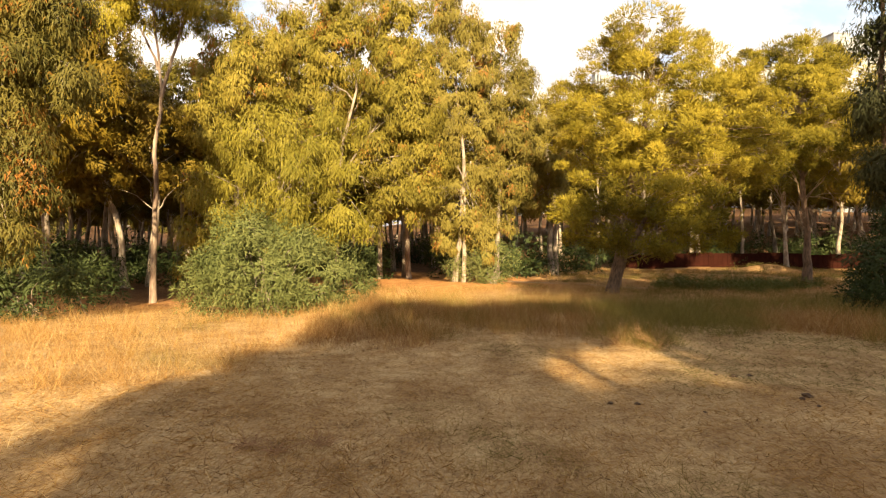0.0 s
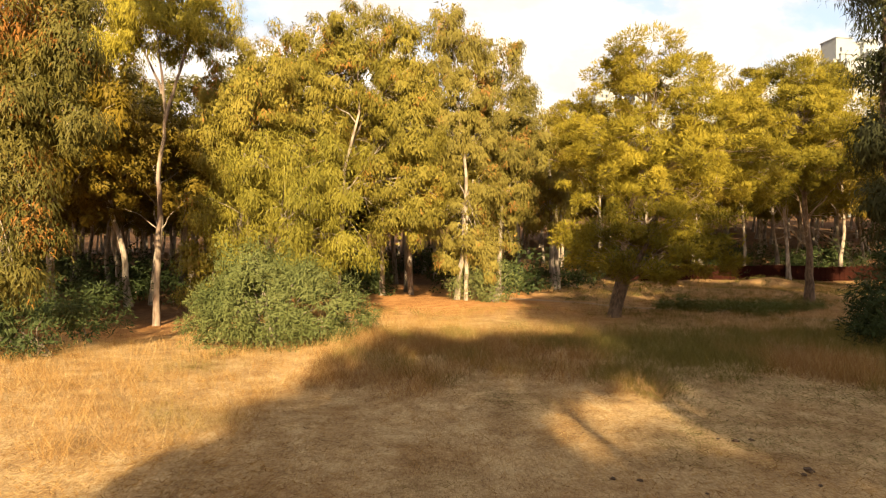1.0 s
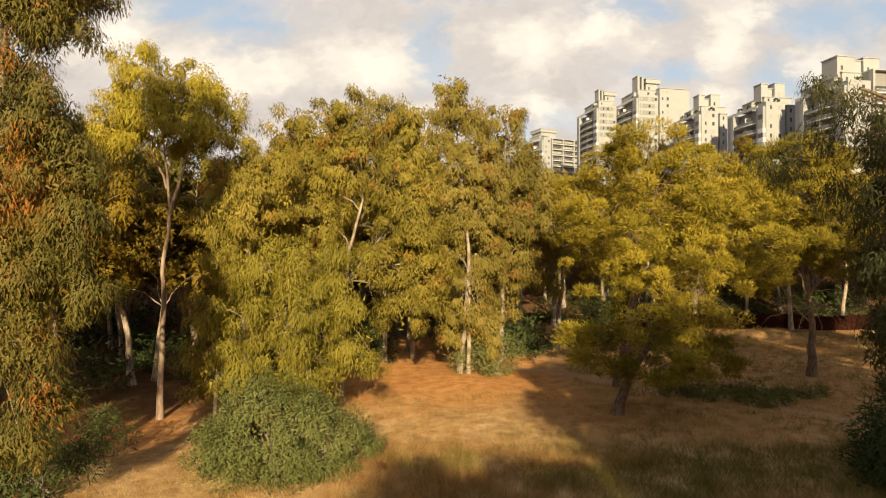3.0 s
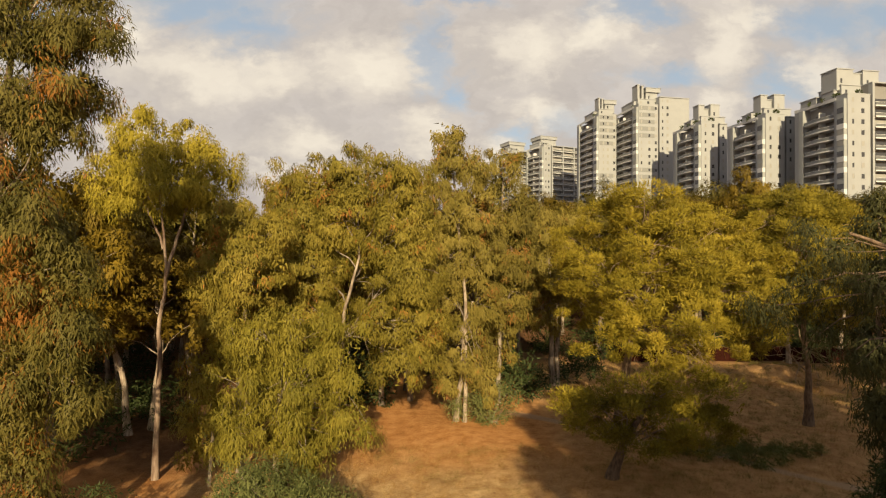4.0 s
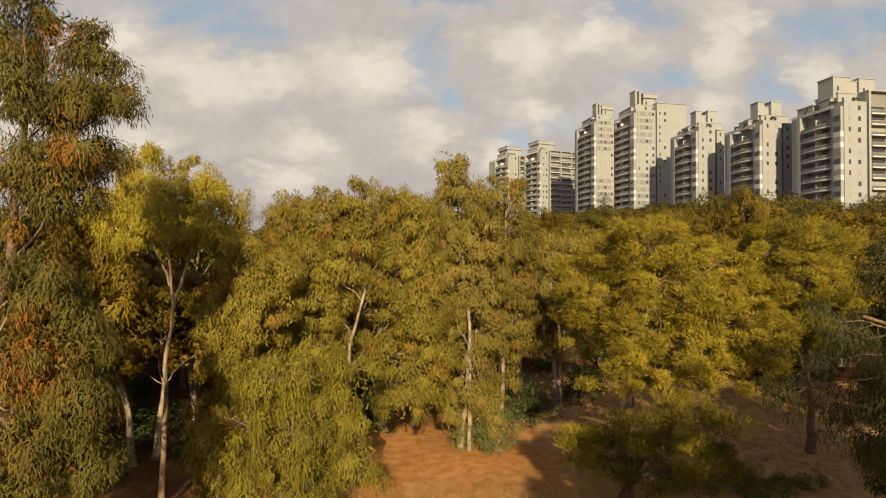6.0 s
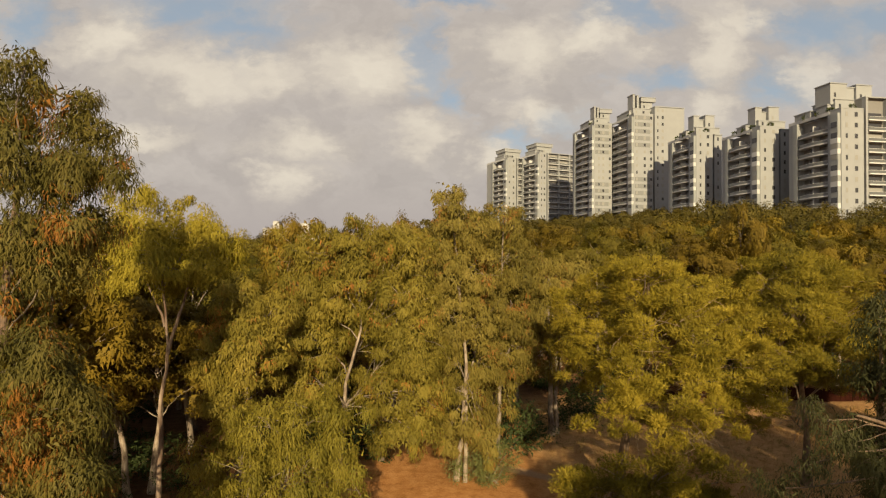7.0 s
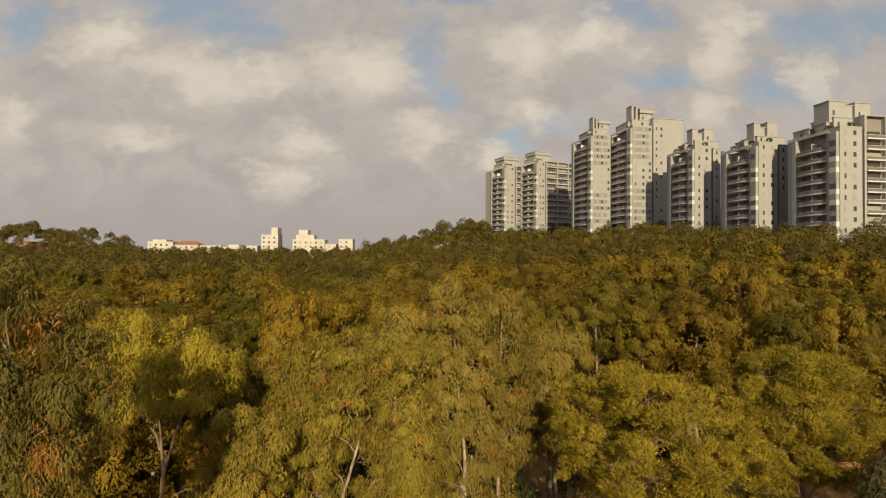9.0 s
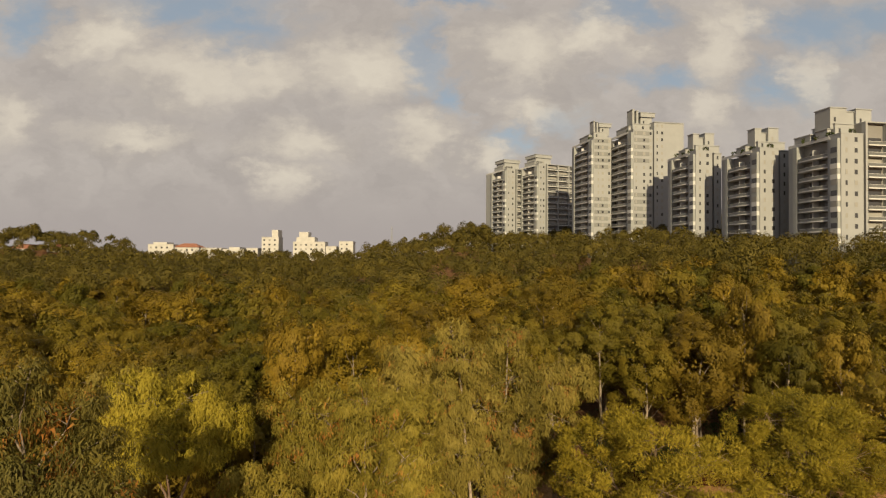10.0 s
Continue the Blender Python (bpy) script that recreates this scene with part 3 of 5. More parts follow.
PINE = dict(kind="tuft", size=0.44, spacing=0.7, per=300, length=0.17, width=0.036, core=9, inner=0.7, limb_bark=DEAD_WOOD, twigs=0.5, name="pine_tree")
make_tree(9, [(8.8, 24.5, 11.1, 1.73, 1.73, 1.1), (8.0, 27.0, 10.6, 1.62, 1.62, 1.24), (7.1, 29.0, 9.4, 1.73, 1.73, 1.38), (10.5, 25.0, 10.5, 1.39, 1.39, 1.1), (12.5, 26.0, 9.9, 1.39, 1.39, 1.1), (8.9, 23.6, 9.2, 1.62, 1.62, 1.24), (7.5, 27.0, 8.0, 1.73, 1.73, 1.24), (10.5, 23.2, 8.5, 1.5, 1.5, 1.1), (12.9, 24.6, 8.7, 1.27, 1.27, 1.1), (6.9, 29.0, 6.4, 1.39, 1.39, 1.24), (8.1, 23.2, 7.3, 1.5, 1.5, 1.1), (9.6, 22.8, 6.6, 1.62, 1.62, 1.1), (12.1, 23.6, 7.3, 1.39, 1.39, 1.1), (7.9, 22.8, 5.7, 1.39, 1.39, 0.96), (13.4, 24.2, 5.7, 1.39, 1.39, 0.96), (11.2, 23.2, 5.4, 1.27, 1.27, 0.96), (7.4, 25.0, 6.1, 1.3, 1.3, 1.0), (9.0, 22.6, 5.0, 1.4, 1.4, 0.7), (14.1, 24.6, 7.0, 1.1, 1.1, 0.8), (6.6, 24.0, 4.9, 1.0, 1.0, 0.7), (10.5, 22.8, 6.8, 1.2, 1.2, 0.8), (6.6, 29.4, 7.9, 1.1, 1.1, 0.9), (9.9, 24.2, 9.9, 1.2, 1.2, 0.8)],
          [(8.4, 27.6, gh(8.4, 27.6)), (8.9, 27.2, 3.8), (9.4, 26.0, 7.8), (9.2, 25.2, 11.0)], 0.26, BROWN_BARK, PINE_LEAF,
          dead=[((9.6, 25.6, 5.2), (10.8, 22.5, 4.1), 9), ((9.4, 25.4, 5.4), (8.4, 22.4, 4.5), 7), ((9.5, 25.4, 8.2), (8.2, 22.6, 8.2), 5)], label="broad golden-green pine with layered needle pads and dead twigs", **PINE)
make_tree(10, [(6.1, 22.0, 3.6, 1.39, 1.39, 0.86), (7.7, 21.6, 3.8, 1.52, 1.52, 0.86), (9.3, 21.6, 3.8, 1.52, 1.52, 0.86), (10.7, 21.8, 3.1, 1.14, 1.14, 1.0), (6.8, 21.4, 2.8, 1.9, 1.9, 1.0), (8.8, 21.4, 2.6, 1.64, 1.64, 1.0), (5.6, 21.8, 2.6, 1.14, 1.14, 0.86), (7.7, 21.4, 2.1, 1.7, 1.7, 0.6), (10.2, 21.6, 2.4, 1.1, 1.1, 0.7), (5.2, 22.0, 3.4, 0.8, 0.8, 0.7)],
          [(6.7, 22.4, gh(6.7, 22.4)), (7.2, 22.1, 1.7), (8.2, 21.7, 3.6)], 0.24, BROWN_BARK, PINE_LEAF, label="low leaning pine with dark slanting trunk", **PINE)
make_tree(11, [(18.1, 29.0, 11.2, 2.12, 2.12, 1.4), (16.3, 29.0, 10.6, 1.76, 1.76, 1.4), (20.4, 29.2, 10.6, 1.76, 1.76, 1.4), (17.7, 28.4, 9.4, 2.35, 2.58, 1.4), (20.4, 28.6, 8.8, 1.88, 1.88, 1.4), (15.9, 28.8, 8.5, 1.53, 1.53, 1.4), (16.7, 28.2, 7.25, 1.99, 1.99, 1.19), (19.3, 28.4, 6.95, 1.99, 1.99, 1.19), (16.3, 28.6, 5.75, 1.41, 1.41, 1.07), (20.8, 28.8, 6.35, 1.41, 1.41, 1.19)],
          [(19.5, 30.0, gh(19.5, 30)), (19.4, 29.8, 2.8), (18.4, 29.2, 10.9)], 0.25, BROWN_BARK, PINE_LEAF,
          dead=[((19.4, 29.8, 3.6), (17.2, 29.0, 3.6), 4), ((19.4, 29.8, 4), (18.2, 28.8, 2.7), 3), ((19.4, 29.8, 4), (21.4, 29.2, 2.6), 5), ((19.3, 29.8, 4.6), (20.6, 28.8, 4.5), 3)], label="umbrella-crowned pine with bare dead lower branches", **PINE)
make_tree(12, [(-10.1, 12.9, 16.5, 0.6, 0.8, 0.5), (-10.8, 13.2, 15.5, 0.8, 0.8, 0.8), (-9.1, 12.8, 15.5, 0.7, 0.8, 0.6), (-8.4, 12.7, 14.9, 0.5, 0.8, 0.6), (-9.9, 12.9, 14.2, 1.1, 1.2, 0.8), (-7.8, 12.7, 14.0, 0.4, 0.8, 0.5), (-8.8, 12.6, 13.8, 0.8, 0.8, 0.6), (-8.5, 12.7, 12.7, 0.7, 0.8, 0.7), (-9.9, 13.0, 12.4, 1.1, 1.1, 0.9), (-9.0, 12.8, 11.7, 0.7, 0.8, 0.6), (-10.6, 13.2, 10.9, 0.7, 0.8, 0.7), (-9.4, 12.5, 9.7, 1.0, 1.0, 0.7), (-8.8, 12.4, 8.4, 0.9, 1.0, 0.8), (-9.9, 12.6, 7.8, 0.8, 0.8, 0.8), (-8.3, 12.3, 7.0, 0.6, 0.8, 0.6), (-9.5, 12.6, 6.6, 0.8, 0.8, 0.8), (-8.3, 12.6, 5.7, 0.5, 0.8, 0.7), (-9.7, 12.4, 5.2, 0.6, 0.8, 0.8), (-9.4, 12.2, 4.2, 0.7, 0.8, 0.6), (-8.9, 12.2, 3.2, 0.7, 0.8, 0.7), (-9.5, 12.2, 2.3, 0.6, 0.8, 0.6), (-9.7, 12.4, 5.9, 0.9, 0.8, 0.8), (-8.7, 12.6, 7.2, 0.6, 0.8, 0.6), (-8.9, 12.8, 8.8, 0.6, 0.8, 0.8), (-9.7, 12.6, 7.9, 0.8, 0.8, 0.8), (-9.6, 12.8, 9.6, 0.8, 0.8, 0.8)],
          [(-12.0, 13.6, gh(-12, 13.6)), (-11.9, 13.4, 6.0), (-10.6, 13.0, 10.0), (-10.2, 12.9, 14.6)], 0.26, BROWN_BARK, RUSTY_LEAF, size=0.44, spacing=0.52, per=280, length=0.15, width=0.032, twigs=0.3, core=70, inner=0.3,
          label="towering eucalyptus with drooping green and rust-brown foliage")
# shade on this tree and the next is put into the leaf colour
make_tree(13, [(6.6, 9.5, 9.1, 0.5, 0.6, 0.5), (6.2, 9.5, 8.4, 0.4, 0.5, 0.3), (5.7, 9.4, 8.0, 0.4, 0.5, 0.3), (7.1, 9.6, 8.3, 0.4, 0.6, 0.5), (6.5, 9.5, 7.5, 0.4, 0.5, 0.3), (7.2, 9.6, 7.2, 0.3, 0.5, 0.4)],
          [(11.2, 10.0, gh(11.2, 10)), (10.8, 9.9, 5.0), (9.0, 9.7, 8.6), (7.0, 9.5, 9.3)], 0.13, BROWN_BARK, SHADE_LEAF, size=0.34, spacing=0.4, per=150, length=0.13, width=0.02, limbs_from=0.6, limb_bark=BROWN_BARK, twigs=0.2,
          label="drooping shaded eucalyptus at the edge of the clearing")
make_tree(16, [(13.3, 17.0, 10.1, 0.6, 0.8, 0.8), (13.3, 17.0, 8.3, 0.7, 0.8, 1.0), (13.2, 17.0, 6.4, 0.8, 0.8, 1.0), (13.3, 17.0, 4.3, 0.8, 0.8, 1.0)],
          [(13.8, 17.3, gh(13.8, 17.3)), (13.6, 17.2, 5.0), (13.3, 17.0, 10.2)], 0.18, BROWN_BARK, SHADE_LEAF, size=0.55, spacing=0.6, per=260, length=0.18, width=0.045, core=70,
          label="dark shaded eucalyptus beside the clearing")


make_tree(14, [(-18.3, 27.6, 10.4, 2.0, 1.8, 1.8), (-16.8, 27.8, 12.2, 1.7, 1.7, 1.5), (-19.8, 27.8, 8.4, 1.7, 1.6, 1.6), (-16.4, 28.4, 9.2, 1.5, 1.4, 1.5)],
          [(-15.7, 27.8, gh(-15.7, 27.8)), (-16.1, 27.75, 3.0), (-17.1, 27.7, 6.4), (-18.2, 27.6, 10.6)], 0.18, PALE_BARK, EUC_LEAF_DULL, size=0.65, spacing=1.0, per=260, length=0.2, width=0.06,
          label="leaning pale eucalyptus among the shaded trees")


# added behind the camera, crown shaped to close gaps in the ground shadow
make_tree(15, [(2.2, -5.2, 7.5, 2.0, 1.5, 1.2), (4.2, -5.3, 7.6, 1.6, 1.4, 1.2), (0.4, -5.4, 7.6, 1.3, 1.2, 1.1)], [(3.4, -5.6, gh(3.4, -5.6)), (3.2, -5.5, 4.0), (2.6, -5.3, 7.6)], 0.13, GREY_BARK, EUC_LEAF, size=0.6, spacing=0.75, per=260, length=0.2, width=0.07,
          label="unseen eucalyptus with a small high crown, added to cast shade")


def make_bush(seed, blobs, leaf, label, per=80, size=0.45, spacing=0.5, length=0.17, width=0.045, name="bush"):
    rng = np.random.default_rng(seed)
    x, y = blobs[0][0], blobs[0][1]
    base = np.array([x, y, gh(x, y)])
    root = tagged(new(name), label, "bush")
    root.location = base
    centres = clump_centres(rng, blobs, spacing, 0.6) - np.array([*base, 0, 0, 0, 0])
    centres = centres[centres[:, 2] > 0.05]
    for p in centres[rng.random(len(centres)) < 0.12]:
        st = Tubes(5)
        st.add(bend(rng, (rng.normal(0, 0.15), rng.normal(0, 0.15), -0.1), p[:3], 6, 0.08, 0.1), np.linspace(0.025, 0.006, 6))
        child("stem", st.mesh(name + "_stem", GREY_BARK), root)
    v, f = crown_leaves(rng, centres, "spray", size, per, length, width)
    child("foliage", mesh_from(name + "_foliage", v, f, leaf), root)
    return root


make_bush(21, [(-5.05, 15.9, 1.3, 1.8, 1.6, 1.5), (-6.25, 16.1, 0.8, 1.1, 1.2, 1.1), (-3.65, 16.2, 0.9, 1.2, 1.3, 1.1), (-2.75, 16.4, 0.5, 0.8, 0.8, 0.6), (-5.5, 15.9, 2.1, 1.0, 0.9, 0.7)], BUSH_LEAF, "large rounded grey-green bush in dry grass", per=200, size=0.4, length=0.13, width=0.034)
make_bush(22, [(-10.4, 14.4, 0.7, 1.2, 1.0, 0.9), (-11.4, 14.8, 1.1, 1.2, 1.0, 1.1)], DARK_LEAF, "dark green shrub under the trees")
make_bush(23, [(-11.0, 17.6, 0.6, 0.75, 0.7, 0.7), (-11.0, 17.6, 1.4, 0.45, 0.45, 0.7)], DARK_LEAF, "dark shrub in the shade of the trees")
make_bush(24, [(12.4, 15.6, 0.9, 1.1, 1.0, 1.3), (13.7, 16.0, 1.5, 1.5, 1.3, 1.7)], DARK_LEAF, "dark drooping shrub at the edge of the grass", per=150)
for k, (x, y, w, h) in enumerate(((10.4, 25.6, 1.3, 0.26), (12.2, 25.1, 1.4, 0.3), (13.9, 24.6, 1.2, 0.28), (15.4, 25.3, 1.1, 0.24), (11.2, 26.6, 1.2, 0.24), (16.8, 25.0, 0.9, 0.22), (12.9, 26.0, 1.2, 0.25), (14.6, 26.2, 1.2, 0.25))):
    make_bush(60 + k, [(x, y, h * 0.7, w, 0.9, h)], GREEN_WEED, "low green weeds in the shaded dry grass", per=110, size=0.26, spacing=0.4, length=0.2, width=0.022, name="green_weed")
make_bush(25, [(2.6, 30.0, 1.0, 1.3, 1.0, 1.3), (1.2, 29.8, 0.7, 1.0, 0.8, 0.9)], BUSH_LEAF, "leafy shoots round the foot of the eucalyptus")

def undergrowth():
    """Dark shrubs between the trunks of the wood."""
    rng = np.random.default_rng(31)
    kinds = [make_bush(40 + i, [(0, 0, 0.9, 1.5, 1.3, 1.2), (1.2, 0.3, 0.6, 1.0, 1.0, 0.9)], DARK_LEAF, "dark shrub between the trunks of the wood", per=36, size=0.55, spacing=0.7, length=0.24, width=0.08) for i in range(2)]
    spots = []
    while len(spots) < 60:
        y = rng.uniform(30, 62)
        x = rng.uniform(-0.8 * y, 0.85 * y)
        if (y < 50 and -3 < x < 36 and not (x < 5 and y > 35)) or (y < 34 and x > -14):
            continue
        spots.append((x, y))
    spots += [(5.6, 37.5), (9.8, 40), (4.6, 35.5), (11.5, 44), (-6, 33.5), (-9, 32), (-17, 24.5), (-14.5, 29), (-10.6, 28), (24, 48.5), (30, 49), (36, 49), (18, 49), (12.5, 47), (15.5, 50.5), (20.5, 51), (25.5, 51.5), (29, 52), (33, 51.5), (37.5, 52), (41, 50), (22.5, 54), (27.5, 55), (32, 55.5), (14, 54), (18.5, 55.5), (36, 56)]
    for i, (x, y) in enumerate(spots):
        m, s = pose(x, y, gh(x, y), 0, 0, rng.uniform(0, 360)), rng.uniform(0.7, 1.5)
        if i < 2:
            kinds[i].matrix_basis = m @ Matrix.Diagonal((s, s, s, 1))
        else:
            copy_thing(kinds[i % 2], m).scale = (s, s, s)


undergrowth()

# ---- forest behind: a few kinds of tree, repeated ----
HEIGHTS = (12.5, 14, 11.5, 15, 13, 12)


def forest_tree(i, rng, fine):
    """A full, domed crown of many lobes on a thin trunk."""
    h, w = HEIGHTS[i], (2.5, 2.3, 2.9, 2.2, 2.6, 3.0)[i]
    blobs = [(0, 0, 0.68 * h, w * 0.8, w * 0.8, 0.25 * h)]
    for k in range(9):
        a, up = 2.4 * k + rng.uniform(-0.4, 0.4), 0.42 + 0.05 * k
        out = w * 0.82 * math.sqrt(max(0.08, 1 - ((up - 0.5) / 0.45) ** 2)) * rng.uniform(0.8, 1.12)
        r = w * rng.uniform(0.36, 0.5)
        blobs.append((out * math.cos(a), out * math.sin(a), h * up, r, r, r * rng.uniform(0.9, 1.35)))
    shape = dict(size=0.5, spacing=0.86, per=200, length=0.19, width=0.07, core=16, inner=0.74) if fine else dict(size=0.66, spacing=1.15, per=130, length=0.3, width=0.13, core=12, inner=0.75)
    return make_tree(100 + i, blobs, [(0, 0, 0), (rng.normal(0, 0.3), rng.normal(0, 0.3), h * 0.4), (0, 0, h * 0.78)], 0.17, (PALE_BARK, GREY_BARK)[i % 2], FOREST_LEAF, kind=("hang", "bushy")[i % 2],
                     twigs=0.05, joined=True, label="eucalyptus of the wood with pale trunk and olive crown", group="forest trees", **shape)


def forest():
    rng = np.random.default_rng(77)
    fine, rough = [forest_tree(i, rng, True) for i in range(6)], [forest_tree(i, rng, False) for i in range(6)]
    near, far = [], []
    taken = [(-12, 23.5), (-6.4, 21.3), (-7.9, 23.6), (-4.5, 25.3), (0.6, 30.5), (3, 33), (-3.7, 33), (7.6, 38.4), (8.6, 25.6), (19.5, 30.1), (-12, 13.6)]
    # trees of the wood's edge that stand out: place, top and width
    singles = [(-10.8, 39.5, 16.6, 1.0), (-6.8, 40.0, 15.9, 1.0), (-2.6, 37.4, 16.2, 0.85), (14.0, 51.0, 17.0, 1.05), (26.4, 49.4, 18.4, 0.9), (22.0, 48.0, 14.6, 1.15), (28.6, 46.6, 14.6, 1.1), (10.9, 62.0, 17.4, 1.0),
               (-16.6, 43.4, 13.0, 0.9), (-8.4, 58.2, 15.6, 1.15), (-11.0, 31.6, 12.0, 0.85), (17.6, 49.6, 13.6, 1.0), (33.6, 47.6, 15.0, 1.1), (10.2, 50.5, 14.4, 1.0), (38.5, 48.5, 15.5, 1.1), (2.2, 41.5, 15.2, 0.95), (6.0, 46.0, 14.6, 1.0)]
    taken += [p[:2] for p in singles]
    for _ in range(16000):
        y = rng.uniform(22, 112)
        x = rng.uniform(-0.9 * y - 4, 0.9 * y + 4)
        if (y < 49 and -2 < x < 38 and not (x < 5 and y > 37)) or (y < 33 and -14 < x):
            continue
        gap = 4.3 if y < 60 else 5.0
        if all((x - a) ** 2 + (y - b) ** 2 > gap ** 2 for a, b in taken):
            taken.append((x, y))
            (near if y < 64 else far).append((x, y))
    far = sorted(far, key=lambda p: p[1])[:230]
    for spots, kinds in ((near, fine), (far, rough)):
        for i, (x, y) in enumerate(spots):
            m = pose(x, y, gh(x, y), 0, 0, rng.uniform(0, 360))
            kind = i if i < 6 else int(rng.integers(0, 6))
            wide, tall = rng.uniform(0.95, 1.35), rng.uniform(11.2, 15.2) / HEIGHTS[kind]
            if -0.42 < x / y < -0.29 and y < 62:
                tall = min(tall, (12.8 - gh(x, y)) / HEIGHTS[kind])
            if i < 6:
                kinds[i].matrix_basis = m @ Matrix.Diagonal((wide, wide, tall, 1))
            else:
                copy_thing(kinds[kind], m).scale = (wide, wide, tall)
    for i, (x, y, top, wide) in enumerate(singles):
        copy_thing(fine[i % 6], pose(x, y, gh(x, y), 0, 0, rng.uniform(0, 360))).scale = (wide, wide, (top - gh(x, y)) / HEIGHTS[i % 6])
    # trees added mostly out of view, behind and beside the clearing, to shade it
    for x, y, h in ((-2.1, -17.5, 13.6), (-1.1, -16, 13.4), (1.0, -17, 10.6), (3.2, -17.5, 10.9), (-0.6, -17.5, 10.7), (5.6, -20.5, 13.6), (8.0, -14, 13), (10.6, -12, 14), (6.5, -16.5, 14.4), (8.4, -18, 15.6), (-1.3, -22.5, 14.4), (6.4, -23.5, 14.4), (-13.5, 1, 13), (6.4, -12, 14),
                    (5.6, -8.5, 16.5), (6.0, -6.5, 15), (7.8, -5.0, 17), (10.4, -6.5, 17), (13.2, -4.5, 14), (16.4, -6, 15), (19.8, -4, 14), (23.4, -5, 14), (9.8, -1, 13),
                    (13.2, 0, 13), (16.3, -1, 14), (19.8, 0.5, 14), (22, 6, 14), (14.8, 8.5, 13.4), (18.0, 12, 13.6), (21.4, 17, 13), (19, 5.5, 14), (-18.0, 5, 13), (-22, 4, 14), (-21, 9.5, 13), (-20, 17, 14), (-22, 21, 13), (-23, 14, 14), (-17.5, 21, 13), (-25, 18, 14),
                    (23.8, 15, 13), (27.5, 20, 13), (31, 25, 13), (31, 30, 14), (27, 34, 13), (30.5, 38, 14)):
        kind, x = rng.integers(0, 6), x + 0.14 * h * (y < 1)
        k = h / HEIGHTS[kind]
        copy_thing(fine[kind], pose(x, y, gh(x, y), 0, 0, rng.uniform(0, 360))).scale = (1.0, 1.0, k)


forest()


def far_woods():
    """Canopy of the woods towards the town, as one sheet of many crowns."""
    rng = np.random.default_rng(5)
    vs, fs, base = [], [], 0
    for n, near, far, per, leaf in ((620, 98, 200, 640, 0.42), (2100, 200, 440, 170, 0.9)):
        y = np.sqrt(rng.uniform(near ** 2, far ** 2, n))
        x = rng.uniform(-0.95, 0.95, n) * y
        if near > 150:
            x[:150], y[:150] = rng.uniform(-350, -262, 150), rng.uniform(400, 438, 150)
        h = rng.uniform(10.5, 15.5, n) + 2.5 * ((x > 0.42 * y) & (y < 150))
        low = (y > 260) & (((x / y > -0.55) & (x / y < -0.14)) | ((x / y > -0.72) & (x / y < -0.64)))
        h = np.where(low, rng.uniform(6.5, 10, n), h)
        d = rng.normal(0, 1, (n, per, 3))
        d /= np.linalg.norm(d, axis=2)[:, :, None]
        d[:, :, 2] = np.abs(d[:, :, 2]) * 1.3 - 0.45
        lumps = 1 + 0.16 * np.sin(d[:, :, 0] * 7 + x[:, None]) * np.sin(d[:, :, 1] * 6 + y[:, None]) + 0.1 * np.sin(d[:, :, 2] * 9)
        r = rng.uniform(2.4, 4.2, n)[:, None, None]
        p = d * r * lumps[:, :, None] * rng.uniform(0.82, 1.03, (n, per, 1)) + np.stack([x, y, ground_height(x, y) + h - r[:, 0, 0]], -1)[:, None, :]
        pos = p.reshape(-1, 3)
        dr = rng.normal(0, 0.8, pos.shape)
        dr[:, 2] -= 0.4
        v, f = leaves(rng, pos, dr, leaf, leaf * 0.7, d.reshape(-1, 3) + rng.normal(0, 0.15, pos.shape), 0.9)
        vs.append(v)
        fs.append(f + base)
        base += len(v)
    tagged(new("far_woods", mesh_from("far_woods", np.concatenate(vs), np.concatenate(fs), WOODS_LEAF)), "olive canopy of distant eucalyptus woods", "woods", kind="stuff")


far_woods()

# ---- apartment towers ----
def plain(name, col, rough=0.8, var=0.12, scale=0.6, shine=0.5):
    def build(n):
        co = n.add("ShaderNodeTexCoord").outputs["Object"]
        k = n.noise(co, scale, 5.0)
        c = n.ramp(k, [(0.3, [c * (1 - var) for c in col]), (0.7, [min(1, c * (1 + var)) for c in col])])
        return n.add("ShaderNodeBsdfPrincipled", {"Base Color": c, "Roughness": rough, "Specular IOR Level": shine}).outputs[0]
    return material(name, build)


CREAM = plain("cream_stone", (0.295, 0.305, 0.315), 0.8, 0.05, 0.3)
GREY = plain("grey_tile", (0.27, 0.285, 0.29), 0.7, 0.1, 0.3)
PALE_GREY = plain("pale_grey_render", (0.20, 0.207, 0.21), 0.8, 0.08, 0.3)
WHITE = plain("white_plaster", (0.52, 0.525, 0.53), 0.7, 0.05, 0.4)
# darker than the facade: shade of balconies and slot is put into these colours
LOGGIA_SHADE = plain("shaded_loggia_plaster", (0.21, 0.205, 0.20), 0.8, 0.1, 0.3)
SHADE = plain("recess_shade", (0.10, 0.09, 0.08), 0.8, 0.1)


def glazing(name, shut):
    """Window glass; some of the windows have a pale roller shutter down."""
    def build(n):
        pick = n.math("FRACT", n.math("MULTIPLY", n.add("ShaderNodeObjectInfo").outputs["Random"], 5.7))
        down = n.math("LESS_THAN", pick, shut)
        col = n.mix(down, (0.055, 0.055, 0.06), (0.27, 0.265, 0.25))
        return n.add("ShaderNodeBsdfPrincipled", {"Base Color": col, "Roughness": n.math("ADD", 0.15, n.math("MULTIPLY", down, 0.5))}).outputs[0]
    return material(name, build)


